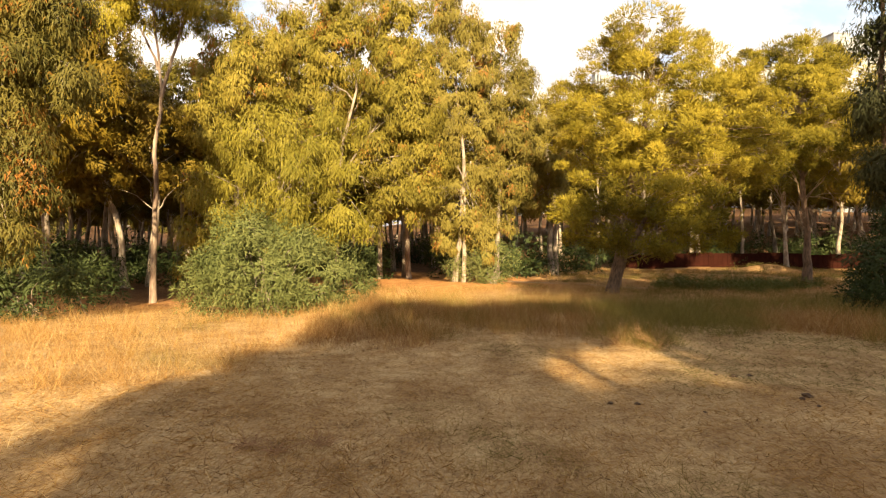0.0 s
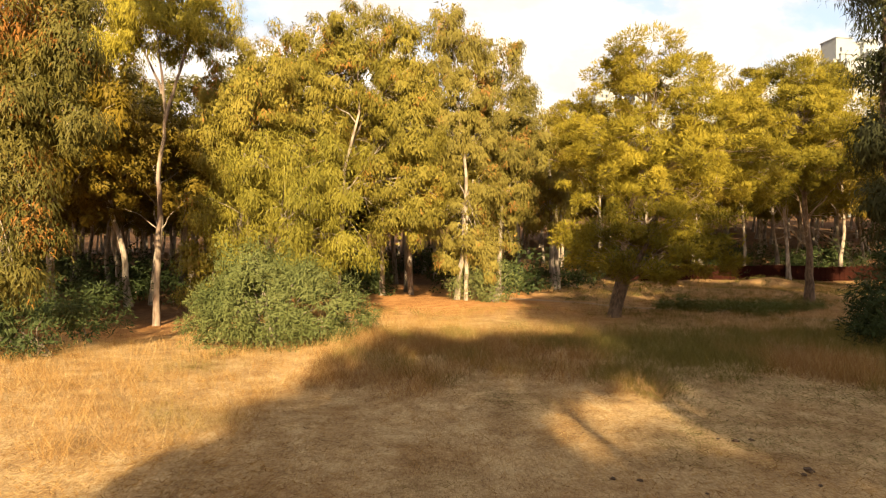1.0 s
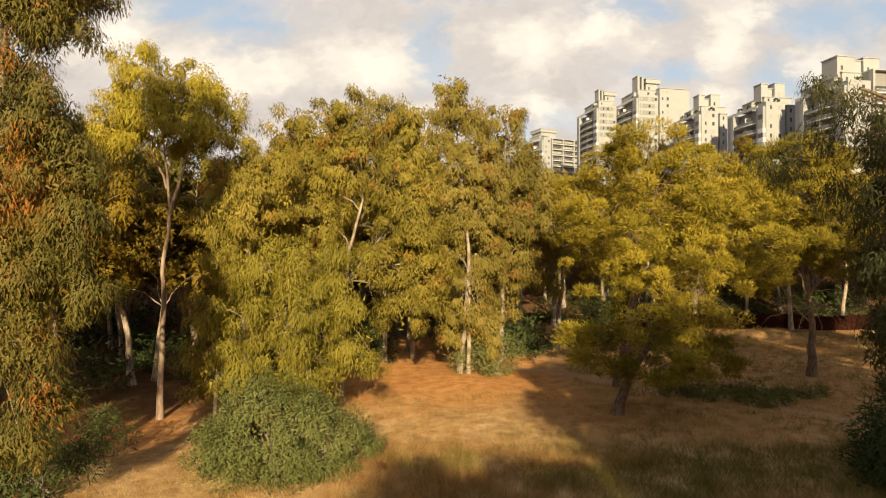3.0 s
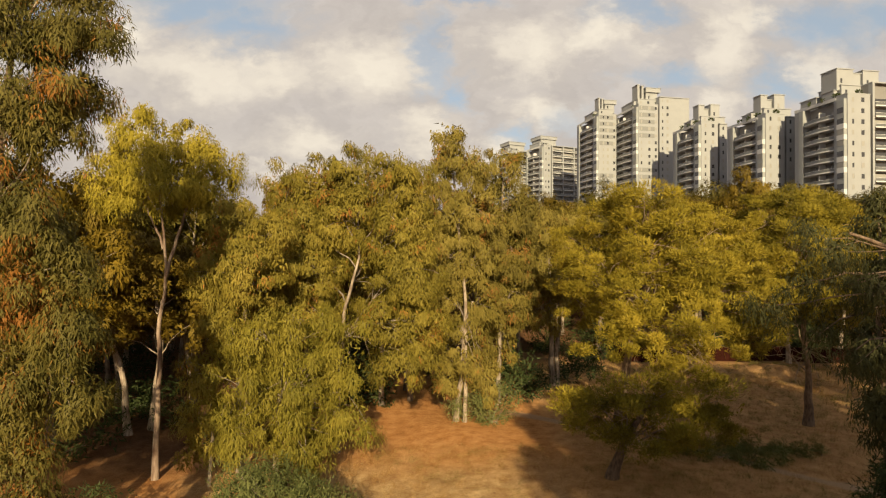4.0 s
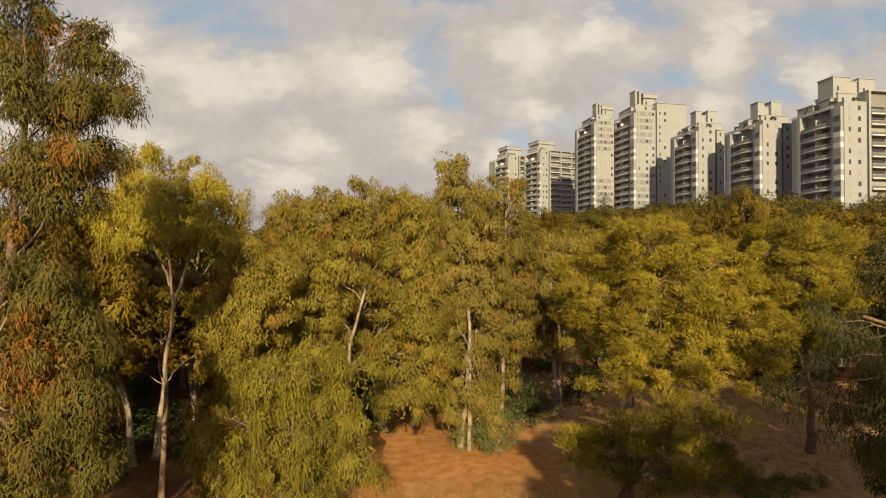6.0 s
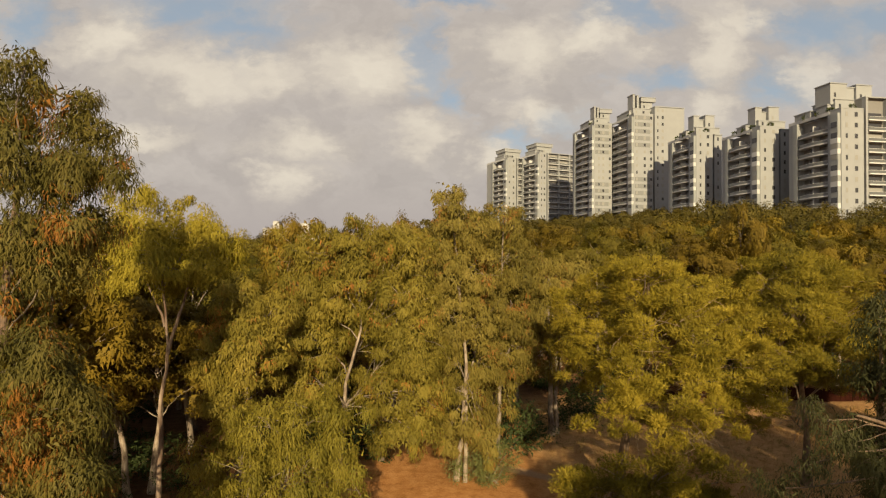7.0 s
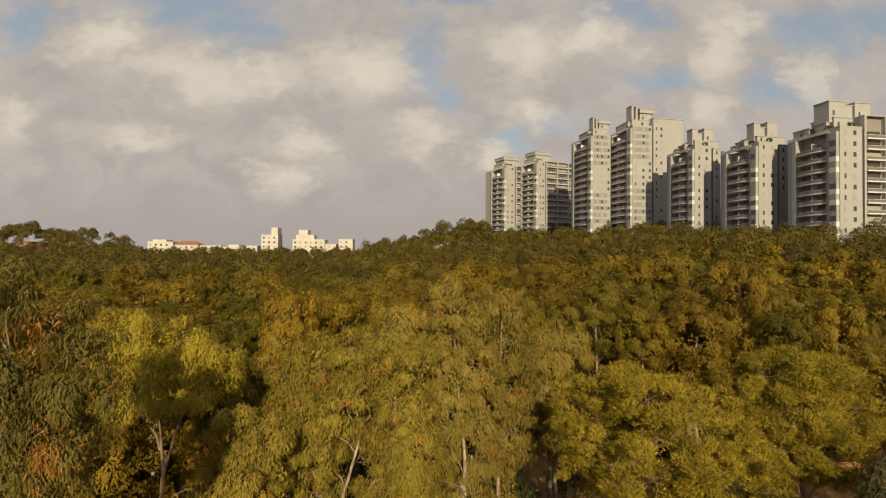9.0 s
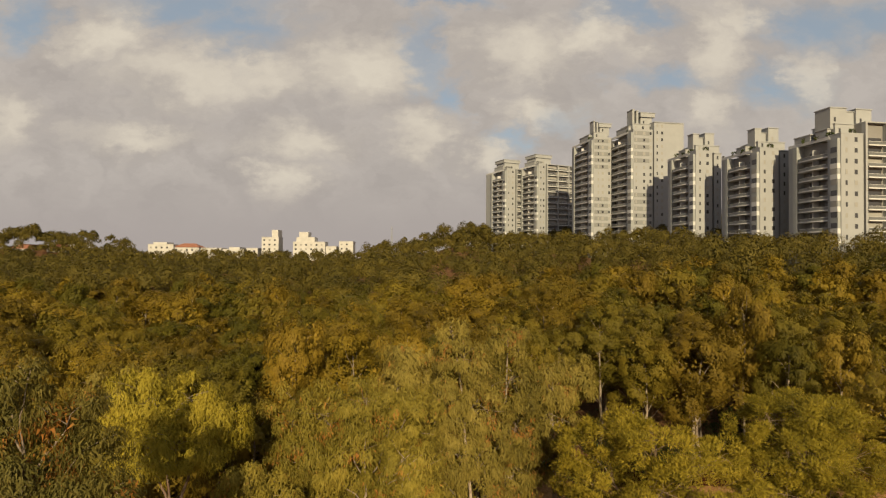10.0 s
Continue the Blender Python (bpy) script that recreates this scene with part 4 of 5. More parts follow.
GLASS = glazing("window_glass", 0.4)
RAIL = material("balcony_glass", lambda n: n.add("ShaderNodeBsdfPrincipled", {"Base Color": (0.13, 0.135, 0.135, 1), "Roughness": 0.25}).outputs[0])
BOX_FACES = np.array([(0, 2, 3, 1), (4, 5, 7, 6), (0, 1, 5, 4), (1, 3, 7, 5), (3, 2, 6, 7), (2, 0, 4, 6)])


def boxes_mesh(name, boxes, *mats):
    """One mesh of boxes (x0, x1, y0, y1, z0, z1, material index), all edges kept sharp."""
    vs, fs, ix = [], [], []
    for i, (x0, x1, y0, y1, z0, z1, k) in enumerate(boxes):
        vs += [(x, y, z) for z in (z0, z1) for y in (y0, y1) for x in (x0, x1)]
        fs.append(BOX_FACES + 8 * i)
        ix += [k] * 6
    me = mesh_from(name, vs, np.concatenate(fs), mats[0])
    for m in mats[1:]:
        me.materials.append(m)
    me.polygons.foreach_set("material_index", np.array(ix, dtype=np.int32))
    return me


def frame_mesh(w, h, facing):
    """A window's frame as one ring, standing proud of a wall that faces -y or -x."""
    ring = []
    for depth in (-0.05, 0.02):
        for g in (0.05, 0.0):
            ring += [(-w / 2 - g, depth, -g), (w / 2 + g, depth, -g), (w / 2 + g, depth, h + g), (-w / 2 - g, depth, h + g)]
    f = []
    for i in range(4):
        k = (i + 1) % 4
        f += [(i, k, 4 + k, 4 + i), (4 + i, 4 + k, 12 + k, 12 + i), (8 + k, 8 + i, 12 + i, 12 + k), (8 + i, 8 + k, k, i)]
    v = np.array(ring)
    if facing == "x":
        v = v[:, (1, 0, 2)] * (1, -1, 1)
    return mesh_from("window_frame", v, f, CREAM)


def pane_mesh(w, h, facing):
    b = (-w / 2, w / 2, -0.03, 0.02, 0, h, 0) if facing == "y" else (-0.03, 0.02, -w / 2, w / 2, 0, h, 0)
    return boxes_mesh("pane", [b], GLASS)


WINDOWS = {(w, f): (frame_mesh(w, 1.3, f), pane_mesh(w, 1.3, f)) for w in (0.65, 1.0, 1.4) for f in "xy"}


def window(parent, w, facing, place):
    ob = child("window", WINDOWS[(w, facing)][0], parent)
    ob.location = place
    child("pane", WINDOWS[(w, facing)][1], ob)


def balcony_mesh(depth, length, facing, round_end=True):
    """A balcony: a slab with a curved outer edge, a parapet of dull glass and a rail, and the dark room behind it."""
    n = 10
    vs, fs, ix = [], [], []
    t = np.linspace(0, 1, n)
    bulge = depth * (0.72 + 0.28 * np.sin(np.pi * t)) if round_end else np.full(n, depth)
    edge = np.stack([t * length, -bulge], 1)

    def strip(z0, z1, inset, k, thick):
        base = sum(len(v) for v in vs)
        a, b = edge * (1, 1) + (0, inset), edge + (0, inset + thick)
        vs.append(np.concatenate([np.c_[a, np.full(n, z0)], np.c_[a, np.full(n, z1)], np.c_[b, np.full(n, z0)], np.c_[b, np.full(n, z1)]]))
        for q in range(n - 1):
            for p0, p1 in ((0, n), (n, 3 * n), (3 * n, 2 * n), (2 * n, 0)):
                fs.append((base + p0 + q, base + p0 + q + 1, base + p1 + q + 1, base + p1 + q))
                ix.append(k)
    strip(-0.2, 0.16, 0.0, 0, depth)
    strip(0.14, 0.95, 0.06, 1, 0.05)
    strip(0.95, 1.03, 0.02, 0, 0.12)
    vs, fs = np.concatenate(vs), np.array(fs)
    if facing == "x":
        vs = np.stack([vs[:, 1], length - vs[:, 0], vs[:, 2]], 1)
    me = mesh_from("balcony", vs, fs, WHITE)
    me.materials.append(RAIL)
    me.polygons.foreach_set("material_index", np.array(ix, dtype=np.int32))
    return me


def terrace_plants(parent, spots, seed):
    """Planters along a roof terrace, grown over with dark shrubs."""
    rng = np.random.default_rng(seed)
    for x, y, z, w in spots:
        m = 130
        d = rng.normal(0, 1, (m, 3))
        p = d / np.linalg.norm(d, axis=1)[:, None] * rng.uniform(0.5, 1, (m, 1)) * (w, 0.6, 0.8) + (0, 0, 0.6)
        v, f = leaves(rng, p, d, 0.5, 0.3)
        child("planting", mesh_from("planting", v, f, DARK_LEAF), parent, "dark shrubs in planters").location = (x, y, z)


def tower(x, y, roof, ground, turn, face, depth, wing, balcony, roof_boxes, storey=3.05, columns=(1.7, 4.8), wing_up=0.0, label="", wing_stacks=0, grey_bands=False, plants=()):
    """An apartment tower from its near corner: a stone face with windows towards -y, deep balconies towards -x, a dark slot and a wing."""
    b = tagged(new("apartment_building"), label, "building", "apartment towers")
    b.matrix_basis = pose(x, y, ground, 0, 0, turn)
    h = roof - ground
    b0, b1, out = balcony
    deep = 2.0
    for piece in ((0, face, 0, b0, -4, h, 0), (deep, face, b0, b1, -4, h - 1.2, 0), (0, face, b1, depth, -4, h - 1.2, 0)):
        child("wall", boxes_mesh("tower_wall", [piece], CREAM), b)
    child("cornice", boxes_mesh("tower_cornice", [(-0.06, face + 0.06, -0.06, b0, h - 0.3, h + 0.02, 0)], CREAM), b)
    for piece in ((-0.1, face, b0, b0 + 0.3, h - 1.2, h - 0.3, 0), (-0.1, 0.15, b0 + 0.3, depth, h - 1.2, h - 0.3, 0)):
        child("parapet", boxes_mesh("roof_parapet", [piece], WHITE), b, "white terrace parapet")
    # slot filled with a dark colour that stands for its shade
    child("recess", boxes_mesh("tower_slot", [(face, face + 1.1, 1.8, depth, -4, h - 0.2, 0)], SHADE), b, "recess between the wings, its shade put into the colour")
    child("bay", boxes_mesh("tower_bay", [(-0.9, 0, 0.3, b0 - 1.1, -4, h - 1.5, 0)], GREY), b, "grey glazed corner bay")
    for y0, y1 in ((b0 - 1.0, b0), (b1, b1 + 1.4)):
        child("pier", boxes_mesh("tower_pier", [(-0.7, 0, y0, y1, -4, h - 1.3, 0)], GREY), b, "grey tiled pier beside the balconies")
    # balcony shade is painted into this wall's colour
    child("back_wall", boxes_mesh("tower_loggia", [(deep - 0.15, deep, b0, b1, -4, h - 1.3, 0)], LOGGIA_SHADE), b, "wall behind the balconies, darkened to stand for shade")
    mid = (b0 + b1) / 2
    floors = int(h / storey) - 1
    bal, glaze = balcony_mesh(out + deep, b1 - b0, "x"), boxes_mesh("bay_window", [(-0.98, 0.0, 0.5, b0 - 1.3, 0, 1.5, 0)], GLASS)
    panel = boxes_mesh("bay_panel", [(-1.02, 0.0, 0.25, b0 - 1.15, -1.5, -0.05, 0)], WHITE)
    door = boxes_mesh("balcony_door", [(-0.2, 0, 0, 2.4, 0, 2.3, 0)], GLASS)
    screen = boxes_mesh("screen", [(-0.4, deep - 0.2, -0.1, 0.1, 0.1, storey - 0.25, 0)], WHITE)
    band = boxes_mesh("grey_band", [(0.4, face - 1.6, -0.03, 0.0, -0.35, 1.55, 0)], PALE_GREY)
    span = (wing - 1.3) / max(1, wing_stacks)
    wing_bal, wing_dark = balcony_mesh(1.6, span - 1.0, "y", False), boxes_mesh("wing_door", [(0, span - 1.4, -0.06, 0, 0, 2.2, 0)], GLASS)
    # behind balcony stacks the wing wall takes the shade-darkened colour
    child("wall", boxes_mesh("tower_back", [(face + 1.1, face + wing, 1.6 if wing_stacks else 0.6, depth, -4, h + wing_up - 0.31, 0)], LOGGIA_SHADE if wing_stacks else CREAM), b, "wing with a flat roof")
    child("roof", boxes_mesh("wing_roof", [(face + 1.04, face + wing, 0.3, depth, h + wing_up - 0.31, h + wing_up + 0.02, 0)], CREAM), b)
    for k in range(wing_stacks + 1 if wing_stacks else 0):
        x0 = face + 1.1 + k * span
        child("fin", boxes_mesh("wing_fin", [(x0, x0 + 0.7, 0.3, 1.6, -4, h + wing_up - 0.32, 0)], CREAM), b, "cream wall between balcony stacks")
    for i in range(floors):
        z = h - (i + 1) * storey
        if z + ground < 12:
            break
        for cx, w in zip(columns, (0.65, 1.0, 1.0)):
            window(b, w, "y", (cx, -0.03 if grey_bands else 0, z + 0.6))
        if grey_bands and i % 9 < 5:
            child("grey_band", band, b).location = (0, 0, z + 0.6)
        if i > 0:
            child("balcony", bal, b).location = (deep, b0, z)
            child("screen", screen, b).location = (0, mid, z)
            for q in (b0 + 0.9, mid + 0.9):
                child("balcony_door", door, b).location = (deep - 0.1, q, z + 0.15)
            child("bay_window", glaze, b).location = (0, 0, z + 0.7)
            if i % 3 != 1:
                child("bay_panel", panel, b).location = (0, 0, z + 0.7)
        for k in range(wing_stacks):
            x0 = face + 1.8 + k * span
            child("balcony", wing_bal, b).location = (x0, 1.6, z)
            child("balcony_door", wing_dark, b).location = (x0 + 0.2, 1.58, z + 0.1)
        if not wing_stacks and wing > 4:
            window(b, 0.65, "y", (face + 2.6, 0.6, z + wing_up + 0.6))
            window(b, 1.0, "y", (face + 5.0, 0.6, z + wing_up + 0.6))
    for k, (x0, x1, y0, y1, z0, z1) in enumerate(roof_boxes):
        room = child("penthouse", boxes_mesh("penthouse", [(x0, x1, y0, y1, h + z0 - 1.2 - 0.02 * k, h + z1, 0)], CREAM), b)
        child("roof", boxes_mesh("penthouse_roof", [(x0 - 0.2, x1 + 0.2, y0 - 0.2, y1 + 0.2, h + z1, h + z1 + 0.25, 0)], CREAM), room)
        if z1 - z0 > 2 and x1 - x0 > 3:
            for q in range(int((x1 - x0) / 3.6)):
                window(room, (0.65, 1.0)[q % 2], "y", (x0 + 1.5 + 3.6 * q, y0, h + z0 + 0.9))
    terrace_plants(b, [(px, py, h - 1.2 + pz, w) for px, py, pz, w in plants], int(x))
    return b


def towers():
    cap = [(2.6, 12.5, 4, 12, 0, 2.6), (0.6, 2.4, 7.5, 12, 0, 1.6), (2.2, 4.6, 5, 8.5, 2.6, 7.2), (4.8, 7.0, 6, 9.5, 2.6, 6.0), (7.2, 11.0, 5, 9, 2.6, 7.6)]
    green = [(0.8, 4.4, 0.9, 1.2), (0.6, 8.5, 0.6, 1.0), (0.7, 13.0, 0.7, 1.2), (4.5, 0.9, 1.2, 1.0)]
    tower(111.2, 155, 55.2, 9, 9, 7.2, 19, 22, (3.8, 15.0, 1.2), wing_stacks=3, wing_up=3.6, plants=green, roof_boxes=[(0.4, 1.6, 5, 9, 0, 2.0), (0.3, 1.8, 11, 17, 0, 1.6), (2.0, 14.0, 4, 12, 0, 3.4), (1.0, 6.4, 4.6, 10, 3.4, 8.2), (6.6, 9.6, 5.4, 10, 3.4, 7.4), (9.8, 15, 4.8, 11, 3.4, 8.2)], label="cream stone apartment tower with balconies at the end of the row")
    tower(102.8, 180, 56.0, 12, 9, 6.8, 19, 4.6, (3.8, 15.0, 1.2), cap, wing_up=-0.6, plants=green, label="cream stone apartment tower with curved balconies and roof rooms")
    tower(95.3, 209, 60.6, 14, 9, 6.8, 19, 4.2, (3.8, 15.0, 1.2), cap, wing_up=-0.6, plants=green, label="cream stone apartment tower with planted roof terrace")
    tall = [(0.5, 6, 5, 16, 0, 2.2), (1.6, 12.5, 3.5, 14, 0, 3.0), (2.0, 3.0, 4.4, 9, 3.0, 9.6), (4.0, 5.0, 4.4, 9, 3.0, 9.2), (6.4, 12.0, 5, 9, 3.0, 6.6), (6.0, 13.2, 4.2, 10, 8.0, 8.5), (7.4, 8.0, 6, 7, 6.6, 8.0), (11.0, 11.6, 6, 7, 6.6, 8.0)]
    tower(84.6, 246, 77.2, 16, 11, 9.4, 26, 15.8, (4.4, 21, 1.2), tall, wing_up=3.8, columns=(1.4, 5.2, 8.3), grey_bands=True, plants=[(1.0, 5.5, 0.8, 1.2)], label="tallest cream apartment tower with flat-roofed rooftop rooms")
    tower(71.4, 262, 77.0, 17, 11, 9.0, 24, 6.0, (4.4, 20, 1.2), [(0.4, 4, 6, 16, 0, 2.0), (2.0, 9, 4, 14, 0, 3.0), (2.4, 3.2, 5, 9, 3.0, 8.6), (4.0, 4.8, 5, 9, 3.0, 8.2), (5.6, 10.5, 5, 9, 3.0, 6.0), (5.0, 11.4, 4.4, 10, 7.2, 7.6)], columns=(2.4, 4.6, 7.9), grey_bands=True, wing_up=-1.5, plants=[(0.9, 5.2, 0.8, 1.4)], label="cream and grey apartment tower with dark balcony stack")
    low = [(0.5, 6, 5, 16, 0, 2.0), (1.5, 12, 5, 15, 0, 5.5), (0.8, 12.6, 4.4, 15.6, 5.5, 6.0)]
    tower(57.5, 330, 76.0, 20, 24, 5.0, 20, 25, (3.8, 17, 1.3), low, wing_stacks=3, storey=3.3, columns=(1.6, 3.6), label="distant cream apartment tower with long white balconies")
    tower(40.0, 342, 74.9, 20, 24, 6.2, 26, 16, (3.8, 17, 1.3), low, wing_stacks=2, storey=3.3, columns=(1.4, 4.4), label="distant cream apartment tower at the end of the row")


towers()


# ---- town on the far rise ----
TOWN_WALL = plain("town_plaster", (0.46, 0.45, 0.43), 0.8, 0.12, 0.2)
ROOF_RED = plain("red_roof", (0.30, 0.13, 0.08), 0.8, 0.15)


def town_house(x, y, w, d, z0, z1, label, steps=(), gable=False):
    b = tagged(new("town_house"), label, "house", "houses of the town")
    b.location = (x, y, z0)
    h = z1 - z0
    child("wall", boxes_mesh("house_wall", [(-w / 2, w / 2, 0, d, -6, h, 0)] + [(a, c, 1 + 0.4 * q, d - 0.3 * q, h - 0.1 * q, h + up, 0) for q, (a, c, up) in enumerate(steps)], TOWN_WALL), b)
    if gable:
        v = [(-w / 2 - 0.5, -0.5, h), (w / 2 + 0.5, -0.5, h), (w / 2 + 0.5, d + 0.5, h), (-w / 2 - 0.5, d + 0.5, h), (-w / 4, d / 2, h + 3), (w / 4, d / 2, h + 3)]
        me = bpy.data.meshes.new("roof")
        me.from_pydata(v, [], [(0, 1, 5, 4), (1, 2, 5), (2, 3, 4, 5), (3, 0, 4), (3, 2, 1, 0)])
        me.materials.append(ROOF_RED)
        child("roof", me, b, "low red tiled roof")
    else:
        child("roof", boxes_mesh("house_roof", [(-w / 2 - 0.2, w / 2 + 0.2, -0.2, d, h, h + 0.5, 0)], TOWN_WALL), b)
    for i in range(max(1, int(w / 4))):
        for j in range(max(1, int(h / 3.4))):
            window(b, 1.4, "y", (-w / 2 + 2 + 4 * i, 0, h - 2.6 - 3.4 * j))
    return b


def town():
    y = 405
    for u0, u1, v1, gable, steps in ((-0.765, -0.735, 0.022, True, ()), (-0.70, -0.665, 0.024, True, ()), (-0.665, -0.645, 0.028, False, ()), (-0.52, -0.475, 0.030, False, ((-6, 4, 2),)), (-0.475, -0.43, 0.026, True, ()),
                                   (-0.43, -0.39, 0.024, False, ()), (-0.39, -0.35, 0.022, False, ((-3, 5, 2),)), (-0.345, -0.325, 0.024, False, ()), (-0.318, -0.288, 0.044, False, ((1, 5.8, 6),)), (-0.262, -0.205, 0.036, False, ((-10, 4, 4), (-8, -1, 8))),
                                   (-0.21, -0.185, 0.028, False, ()), (-0.18, -0.155, 0.037, False, ())):
        w = (u1 - u0) * y
        town_house((u0 + u1) / 2 * y - 0.6, y, w, 12, 20, 15.4 + v1 * y, "white flat-roofed house among trees" if not gable else "white house with low red roof", steps, gable)
        y += 3
    mast = tagged(new("radio_mast"), "thin lattice mast on the far rise", "mast")
    mast.location = (-35, 400, 20)
    t = Tubes(5)
    t.add([(0, 0, 0), (0, 0, 12), (0, 0, 22)], (0.45, 0.35, 0.2))
    child("pole", t.mesh("mast_pole", GREY), mast)
    for z in (10, 15, 20):
        t = Tubes(5)
        t.add([(-0.9, 0, z), (0.9, 0, z)], (0.12, 0.12))
        child("crossbar", t.mesh("mast_bar", GREY), mast)


town()

# ---- red-brown boundary fence ----
# rusty red taken almost to black: tree shade is put into the colour
FENCE = plain("shaded_rusty_red_sheet", (0.026, 0.007, 0.004), 0.9, 0.3, 1.5, 0.05)


def fence():
    f = tagged(new("boundary_fence"), "low rusty red sheet fence behind the clearing", "fence")
    panel = boxes_mesh("fence_panel", [(0.02, 1.98, -0.03, 0.03, 0.05, 1.22, 0)], FENCE)
    rib = boxes_mesh("fence_rib", [(-0.04, 0.04, -0.055, -0.032, 0.07, 1.2, 0)], FENCE)
    post = boxes_mesh("fence_post", [(-0.04, 0.04, -0.06, 0.06, -0.3, 1.3, 0)], FENCE)
    for i in range(20):
        x, y = 14.5 + 2 * i, 47.0
        z = gh(x + 1, y)
        sheet = child("panel", panel, f)
        sheet.location = (x, y, z)
        for k in range(5):
            child("rib", rib, sheet).location = (0.2 + 0.4 * k, 0, 0)
        child("post", post, f).location = (x, y, z)


fence()

# ---- dry grass ----
def grass_material(name="dry_grass", dry=((0.19, 0.10, 0.033), (0.42, 0.235, 0.075), (0.56, 0.345, 0.13), (0.76, 0.57, 0.29)), fresh=((0.07, 0.08, 0.02), (0.22, 0.20, 0.06)), limit=0.52):
    def build(n):
        geo = n.add("ShaderNodeNewGeometry")
        rnd = geo.outputs["Random Per Island"]
        straw = n.ramp(rnd, list(zip((0.0, 0.5, 0.88, 1.0), dry)))
        green = n.ramp(rnd, list(zip((0.0, 1.0), fresh)))
        spot = n.add("ShaderNodeSeparateXYZ", {0: geo.outputs["Position"]})
        side = n.add("ShaderNodeMapRange", {0: spot.outputs[0], 1: -3.0, 2: 6.0, 3: -0.05, 4: 0.10}).outputs[0]
        where = n.math("ADD", n.noise(geo.outputs["Position"], 0.28, 3.0), side)
        k = n.add("ShaderNodeMapRange", {0: where, 1: limit, 2: limit + 0.1, 3: 0.0, 4: 0.8}).outputs[0]
        col = n.mix(k, straw, green)
        pr = n.add("ShaderNodeBsdfDiffuse", {0: col})
        tr = n.add("ShaderNodeBsdfTranslucent", {0: col})
        return n.add("ShaderNodeMixShader", {0: 0.3, 1: pr.outputs[0], 2: tr.outputs[0]}).outputs[0]
    return material(name, build)


def grass():
    rng = np.random.default_rng(9)
    mat = grass_material()

    rough_mat = grass_material("rough_grass", ((0.17, 0.085, 0.034), (0.36, 0.20, 0.078), (0.50, 0.31, 0.125), (0.64, 0.46, 0.21)), ((0.10, 0.105, 0.022), (0.26, 0.235, 0.055)), 0.47)

    def blades(name, x, y, length, upright, width, label, mat=mat):
        n = len(x)
        a = rng.uniform(0, 6.283, n)
        up = np.clip(rng.normal(upright, 0.25 + 0.3 * (upright > 1), n), 0.03, 3.0)
        d = np.stack([np.cos(a), np.sin(a), up], 1)
        d /= np.linalg.norm(d, axis=1)[:, None]
        p = np.stack([x, y, ground_height(x, y) - 0.01], 1)
        side = np.cross(d, (0, 0, 1.0)) * 0.5 + rng.normal(0, 0.3, (n, 3))
        side /= np.linalg.norm(side, axis=1)[:, None]
        L = (length * rng.uniform(0.5, 1.4, n))[:, None]
        w = (width * (0.6 + 0.03 * np.hypot(x, y)))[:, None]
        v = np.stack([p - side * w, p + side * w, p + d * L + (0, 0, 0.008)], 1).reshape(-1, 3)
        tagged(new(name, mesh_from(name, v, np.arange(3 * n).reshape(-1, 3), mat)), label, "grass", kind="stuff")

    # mown straw on the near ground
    n = 110000
    y = 2.2 + 11 * rng.random(n) ** 1.7
    x = rng.uniform(-0.85, 0.85, n) * (y + 0.6) + rng.normal(0, 0.6, n)
    y = y - rng.exponential(1.1, n) * (rng.random(n) < 0.35)
    blades("straw", x, y, 0.15, 0.12, 0.0055, "flattened mown straw on the clearing")
    # loose dark bits of stalk and leaf on the mown ground, in drifts
    m = 900
    cx, cy = rng.uniform(-10, 11, m), 2.4 + 9.5 * rng.random(m) ** 1.4
    x, y = np.repeat(cx, 26) + rng.normal(0, 0.22, m * 26), np.repeat(cy, 26) + rng.normal(0, 0.13, m * 26)
    blades("stalk_litter", x, y, 0.09, 0.15, 0.005, "loose brown stalks and leaves on mown straw", grass_material("stalk_litter", ((0.05, 0.026, 0.012), (0.13, 0.07, 0.03), (0.24, 0.14, 0.06), (0.4, 0.26, 0.12)), ((0.06, 0.05, 0.02), (0.14, 0.11, 0.05)), 0.6))
    # matted stubble, in darker tufts
    sx, sy = rng.uniform(-9, 10, 2600), 12.1 - 13 * rng.random(2600) ** 1.3
    sx, sy = np.repeat(sx, 16) + rng.normal(0, 0.07, 41600), np.repeat(sy, 16) + rng.normal(0, 0.05, 41600)
    blades("stubble", sx, sy, 0.1, 0.25, 0.0036, "short pale stubble tufts in mown straw")
    # standing grass in tufts
    m = 14500
    tx, ty = rng.uniform(-16, 34, m), 7 + 39 * rng.random(m) ** 1.35
    edge = np.where(tx < -3.0, 7.4 + 0.5 * np.sin(tx * 1.7), 11.0 + 0.6 * np.sin(tx * 1.3) + 0.5 * np.sin(tx * 2.9))
    trail = np.abs(0.79 * (0.78 * tx + ty - 34.7 + 0.5 * np.sin(0.9 * tx)))
    keep = (ty > edge) & ~((tx < -9) & (ty > 17)) & ((trail > 0.5) | (tx < 3)) & ~((ty > 26) & (tx < 6)) & (np.abs(tx) < 0.86 * ty + 1)
    tx, ty = tx[keep], ty[keep]
    per = 22
    x, y = np.repeat(tx, per) + rng.normal(0, 0.13, len(tx) * per), np.repeat(ty, per) + rng.normal(0, 0.13, len(tx) * per)
    band = 1 + 1.25 * ((tx > -3) & (ty < 18.5)) * rng.uniform(0.35, 1.2, len(tx))
    band = band + 0.45 * (tx < -3) * rng.uniform(0.2, 1.6, len(tx))
    tall = np.repeat(rng.uniform(0.6, 1.35, len(tx)) * band, per)
    rough = (tx > -3) & (ty < 18.5)
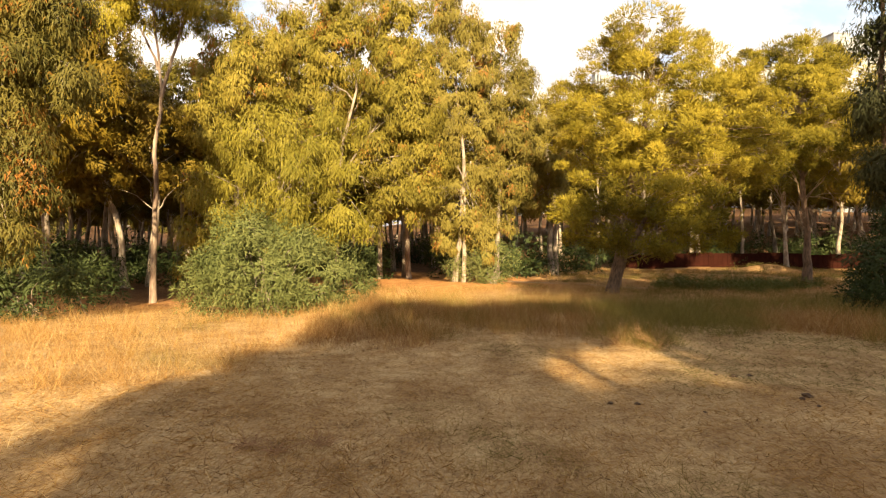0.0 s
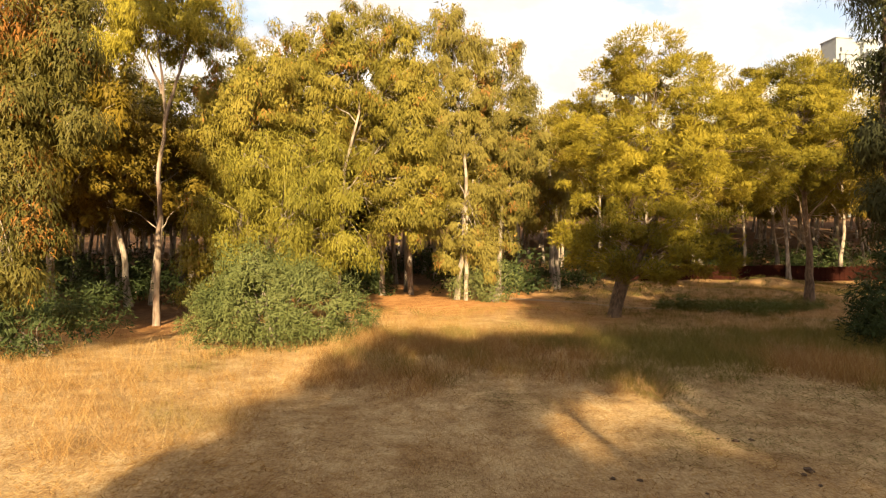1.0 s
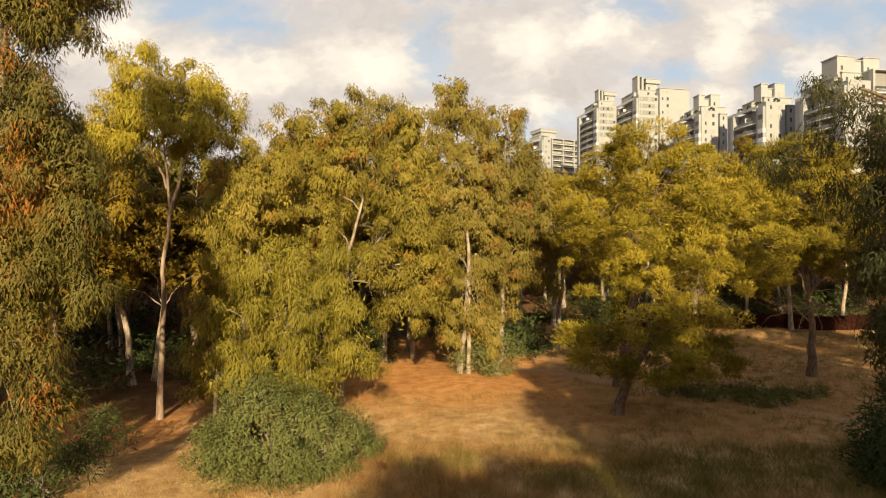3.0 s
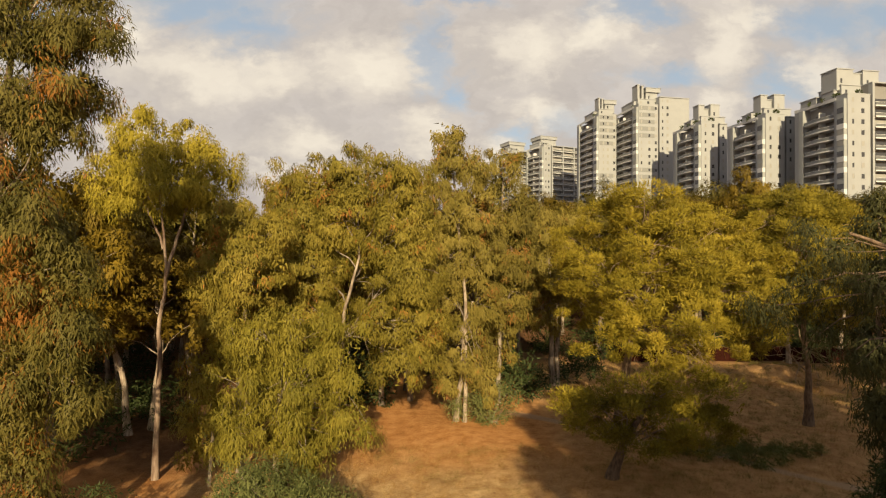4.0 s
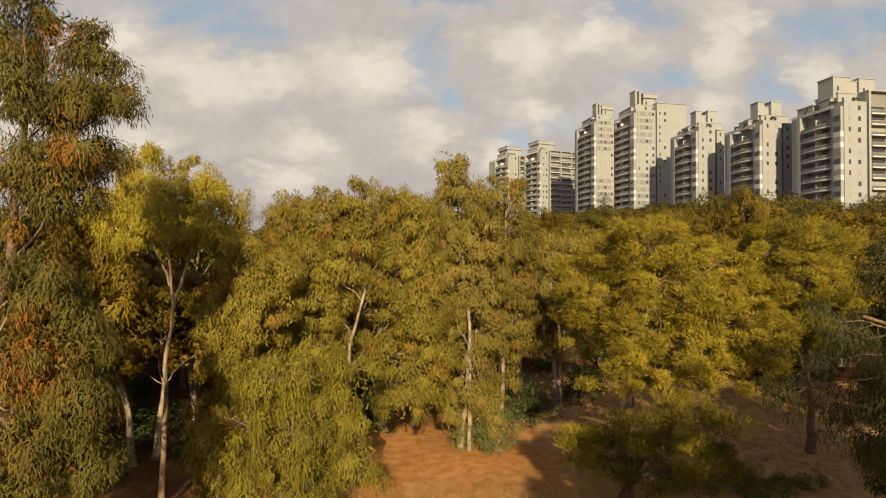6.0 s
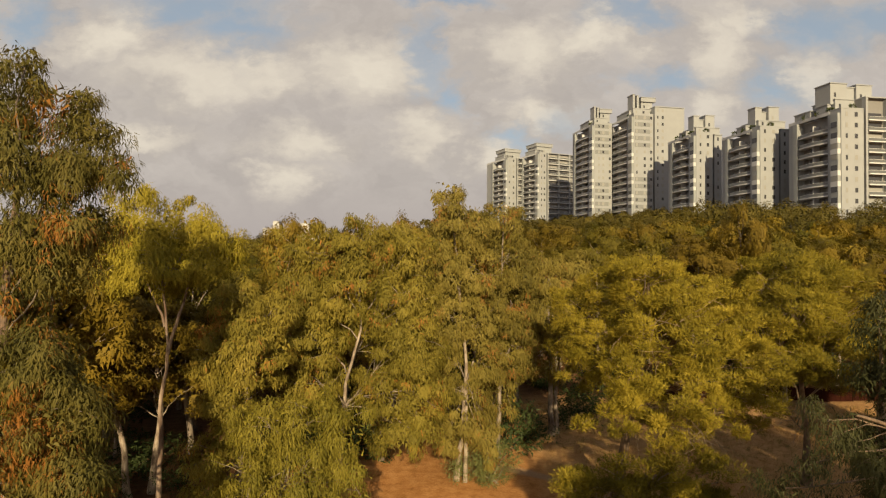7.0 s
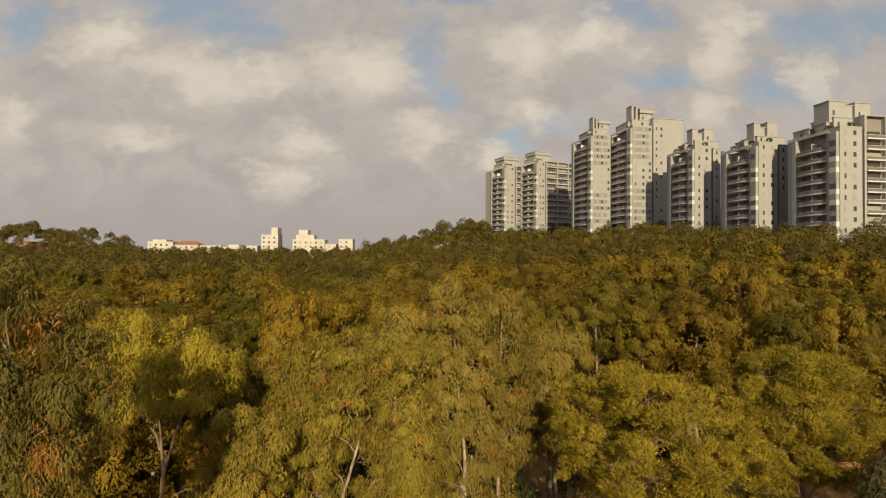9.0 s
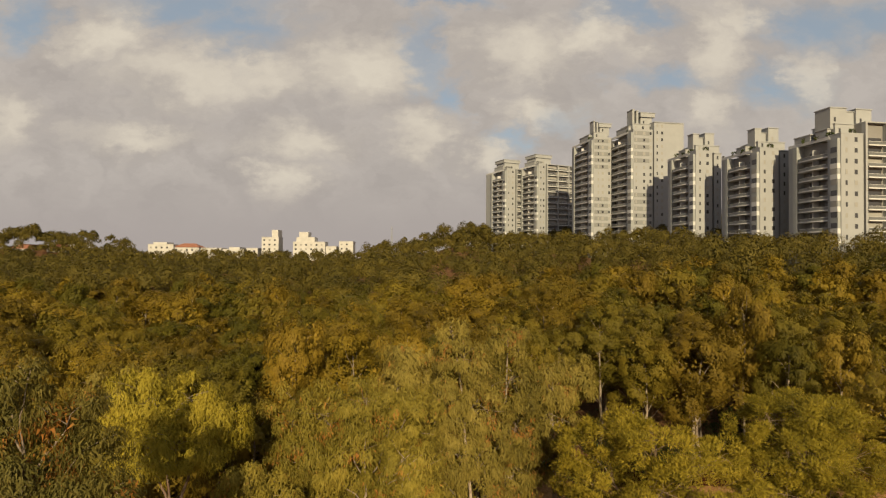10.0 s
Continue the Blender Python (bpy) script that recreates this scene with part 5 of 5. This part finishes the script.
    rough &= rng.random(len(tx)) < np.clip((ty - edge[keep]) / 2.2 + 0.15, 0, 1)
    gx, gy = np.repeat(tx[rough], 74) + rng.normal(0, 0.27, rough.sum() * 74), np.repeat(ty[rough], 74) + rng.normal(0, 0.27, rough.sum() * 74)
    blades("rough_grass", gx, gy, np.repeat(rng.uniform(0.22, 0.58, rough.sum()), 74), 1.35, 0.0036, "tall uncut grass, brown and olive, in the shade", rough_mat)
    blades("standing_grass", x, y, 0.29 * tall, 1.5, 0.0027, "tall dry golden grass with greenish patches")


def dirt_clod(x, y, size, seed):
    rng = np.random.default_rng(seed)
    bm = bmesh.new()
    bmesh.ops.create_icosphere(bm, subdivisions=2, radius=1)
    for v in bm.verts:
        k = 0.85 + 0.6 * noise.noise(v.co * 1.7 + Vector((seed, 0, 0))) + 0.15 * noise.noise(v.co * 4 + Vector((0, seed, 0)))
        v.co = Vector((v.co.x * k * size * 0.85, v.co.y * k * size * 0.65, max(v.co.z, -0.3) * k * size * 0.42))
    me = bpy.data.meshes.new("dirt_clod")
    bm.to_mesh(me)
    bm.free()
    me.materials.append(CLOD)
    ob = tagged(new("dirt_clod", me), "dark lump of earth on the mown straw", "earth", "lumps of earth")
    ob.matrix_basis = pose(x, y, gh(x, y) + 0.02, 0, 0, rng.uniform(0, 360))


CLOD = plain("dark_earth", (0.12, 0.07, 0.038), 0.95, 0.35, 14.0)
for k, (x, y, size) in enumerate(((2.0, 6.7, 0.07), (2.3, 6.62, 0.06), (4.45, 6.85, 0.12), (4.3, 6.7, 0.07), (4.1, 7.9, 0.08), (4.35, 7.95, 0.07), (3.9, 8.0, 0.05), (4.3, 6.4, 0.05), (2.9, 6.2, 0.04))):
    dirt_clod(x, y, size * 0.8, k)


def dry_weed(x, y, height, n, seed, mat, label):
    """A low branching weed, dried on the ground."""
    rng = np.random.default_rng(seed)
    root = tagged(new("dry_weed"), label, "weed")
    root.location = (x, y, gh(x, y))
    for _ in range(n):
        t = Tubes(4)
        tip = rng.normal(0, height * 0.5 + 0.13, 3)
        tip[2] = height * rng.uniform(0.4, 1.1)
        q = bend(rng, rng.normal(0, 0.04, 3) * (1, 1, 0), tip, 5, 0.1, 0.1)
        t.add(q, np.linspace(0.0042, 0.0015, 5))
        for _ in range(3):
            a = q[rng.integers(1, 5)]
            t.add(bend(rng, a, a + rng.normal(0, height * 0.25, 3) + (0, 0, height * 0.15), 4, 0.1), np.linspace(0.0028, 0.001, 4), 3)
        child("stalk", t.mesh("weed_stalk", mat), root)


WEED = bark_material("dry_weed", (0.28, 0.14, 0.06), (0.5, 0.3, 0.14), (20, 20, 20), 0.5)
dry_weed(-1.75, 5.0, 0.08, 24, 1, WEED, "reddish-brown dried weed in mown straw")
dry_weed(-1.45, 4.85, 0.08, 24, 2, WEED, "reddish-brown dried weed in mown straw")
dry_weed(-1.1, 5.1, 0.08, 24, 3, WEED, "reddish-brown dried weed in mown straw")
dry_weed(4.0, 10.4, 0.42, 18, 4, WEED, "tall brown dried weed at the edge of the grass")
dry_weed(3.3, 10.8, 0.36, 14, 5, WEED, "tall brown dried weed at the edge of the grass")
dry_weed(9.6, 11.5, 0.4, 16, 6, WEED, "tall brown dried weed at the edge of the grass")
dry_weed(8.6, 14.0, 0.5, 16, 7, WEED, "tall brown dried weed at the edge of the grass")

grass()
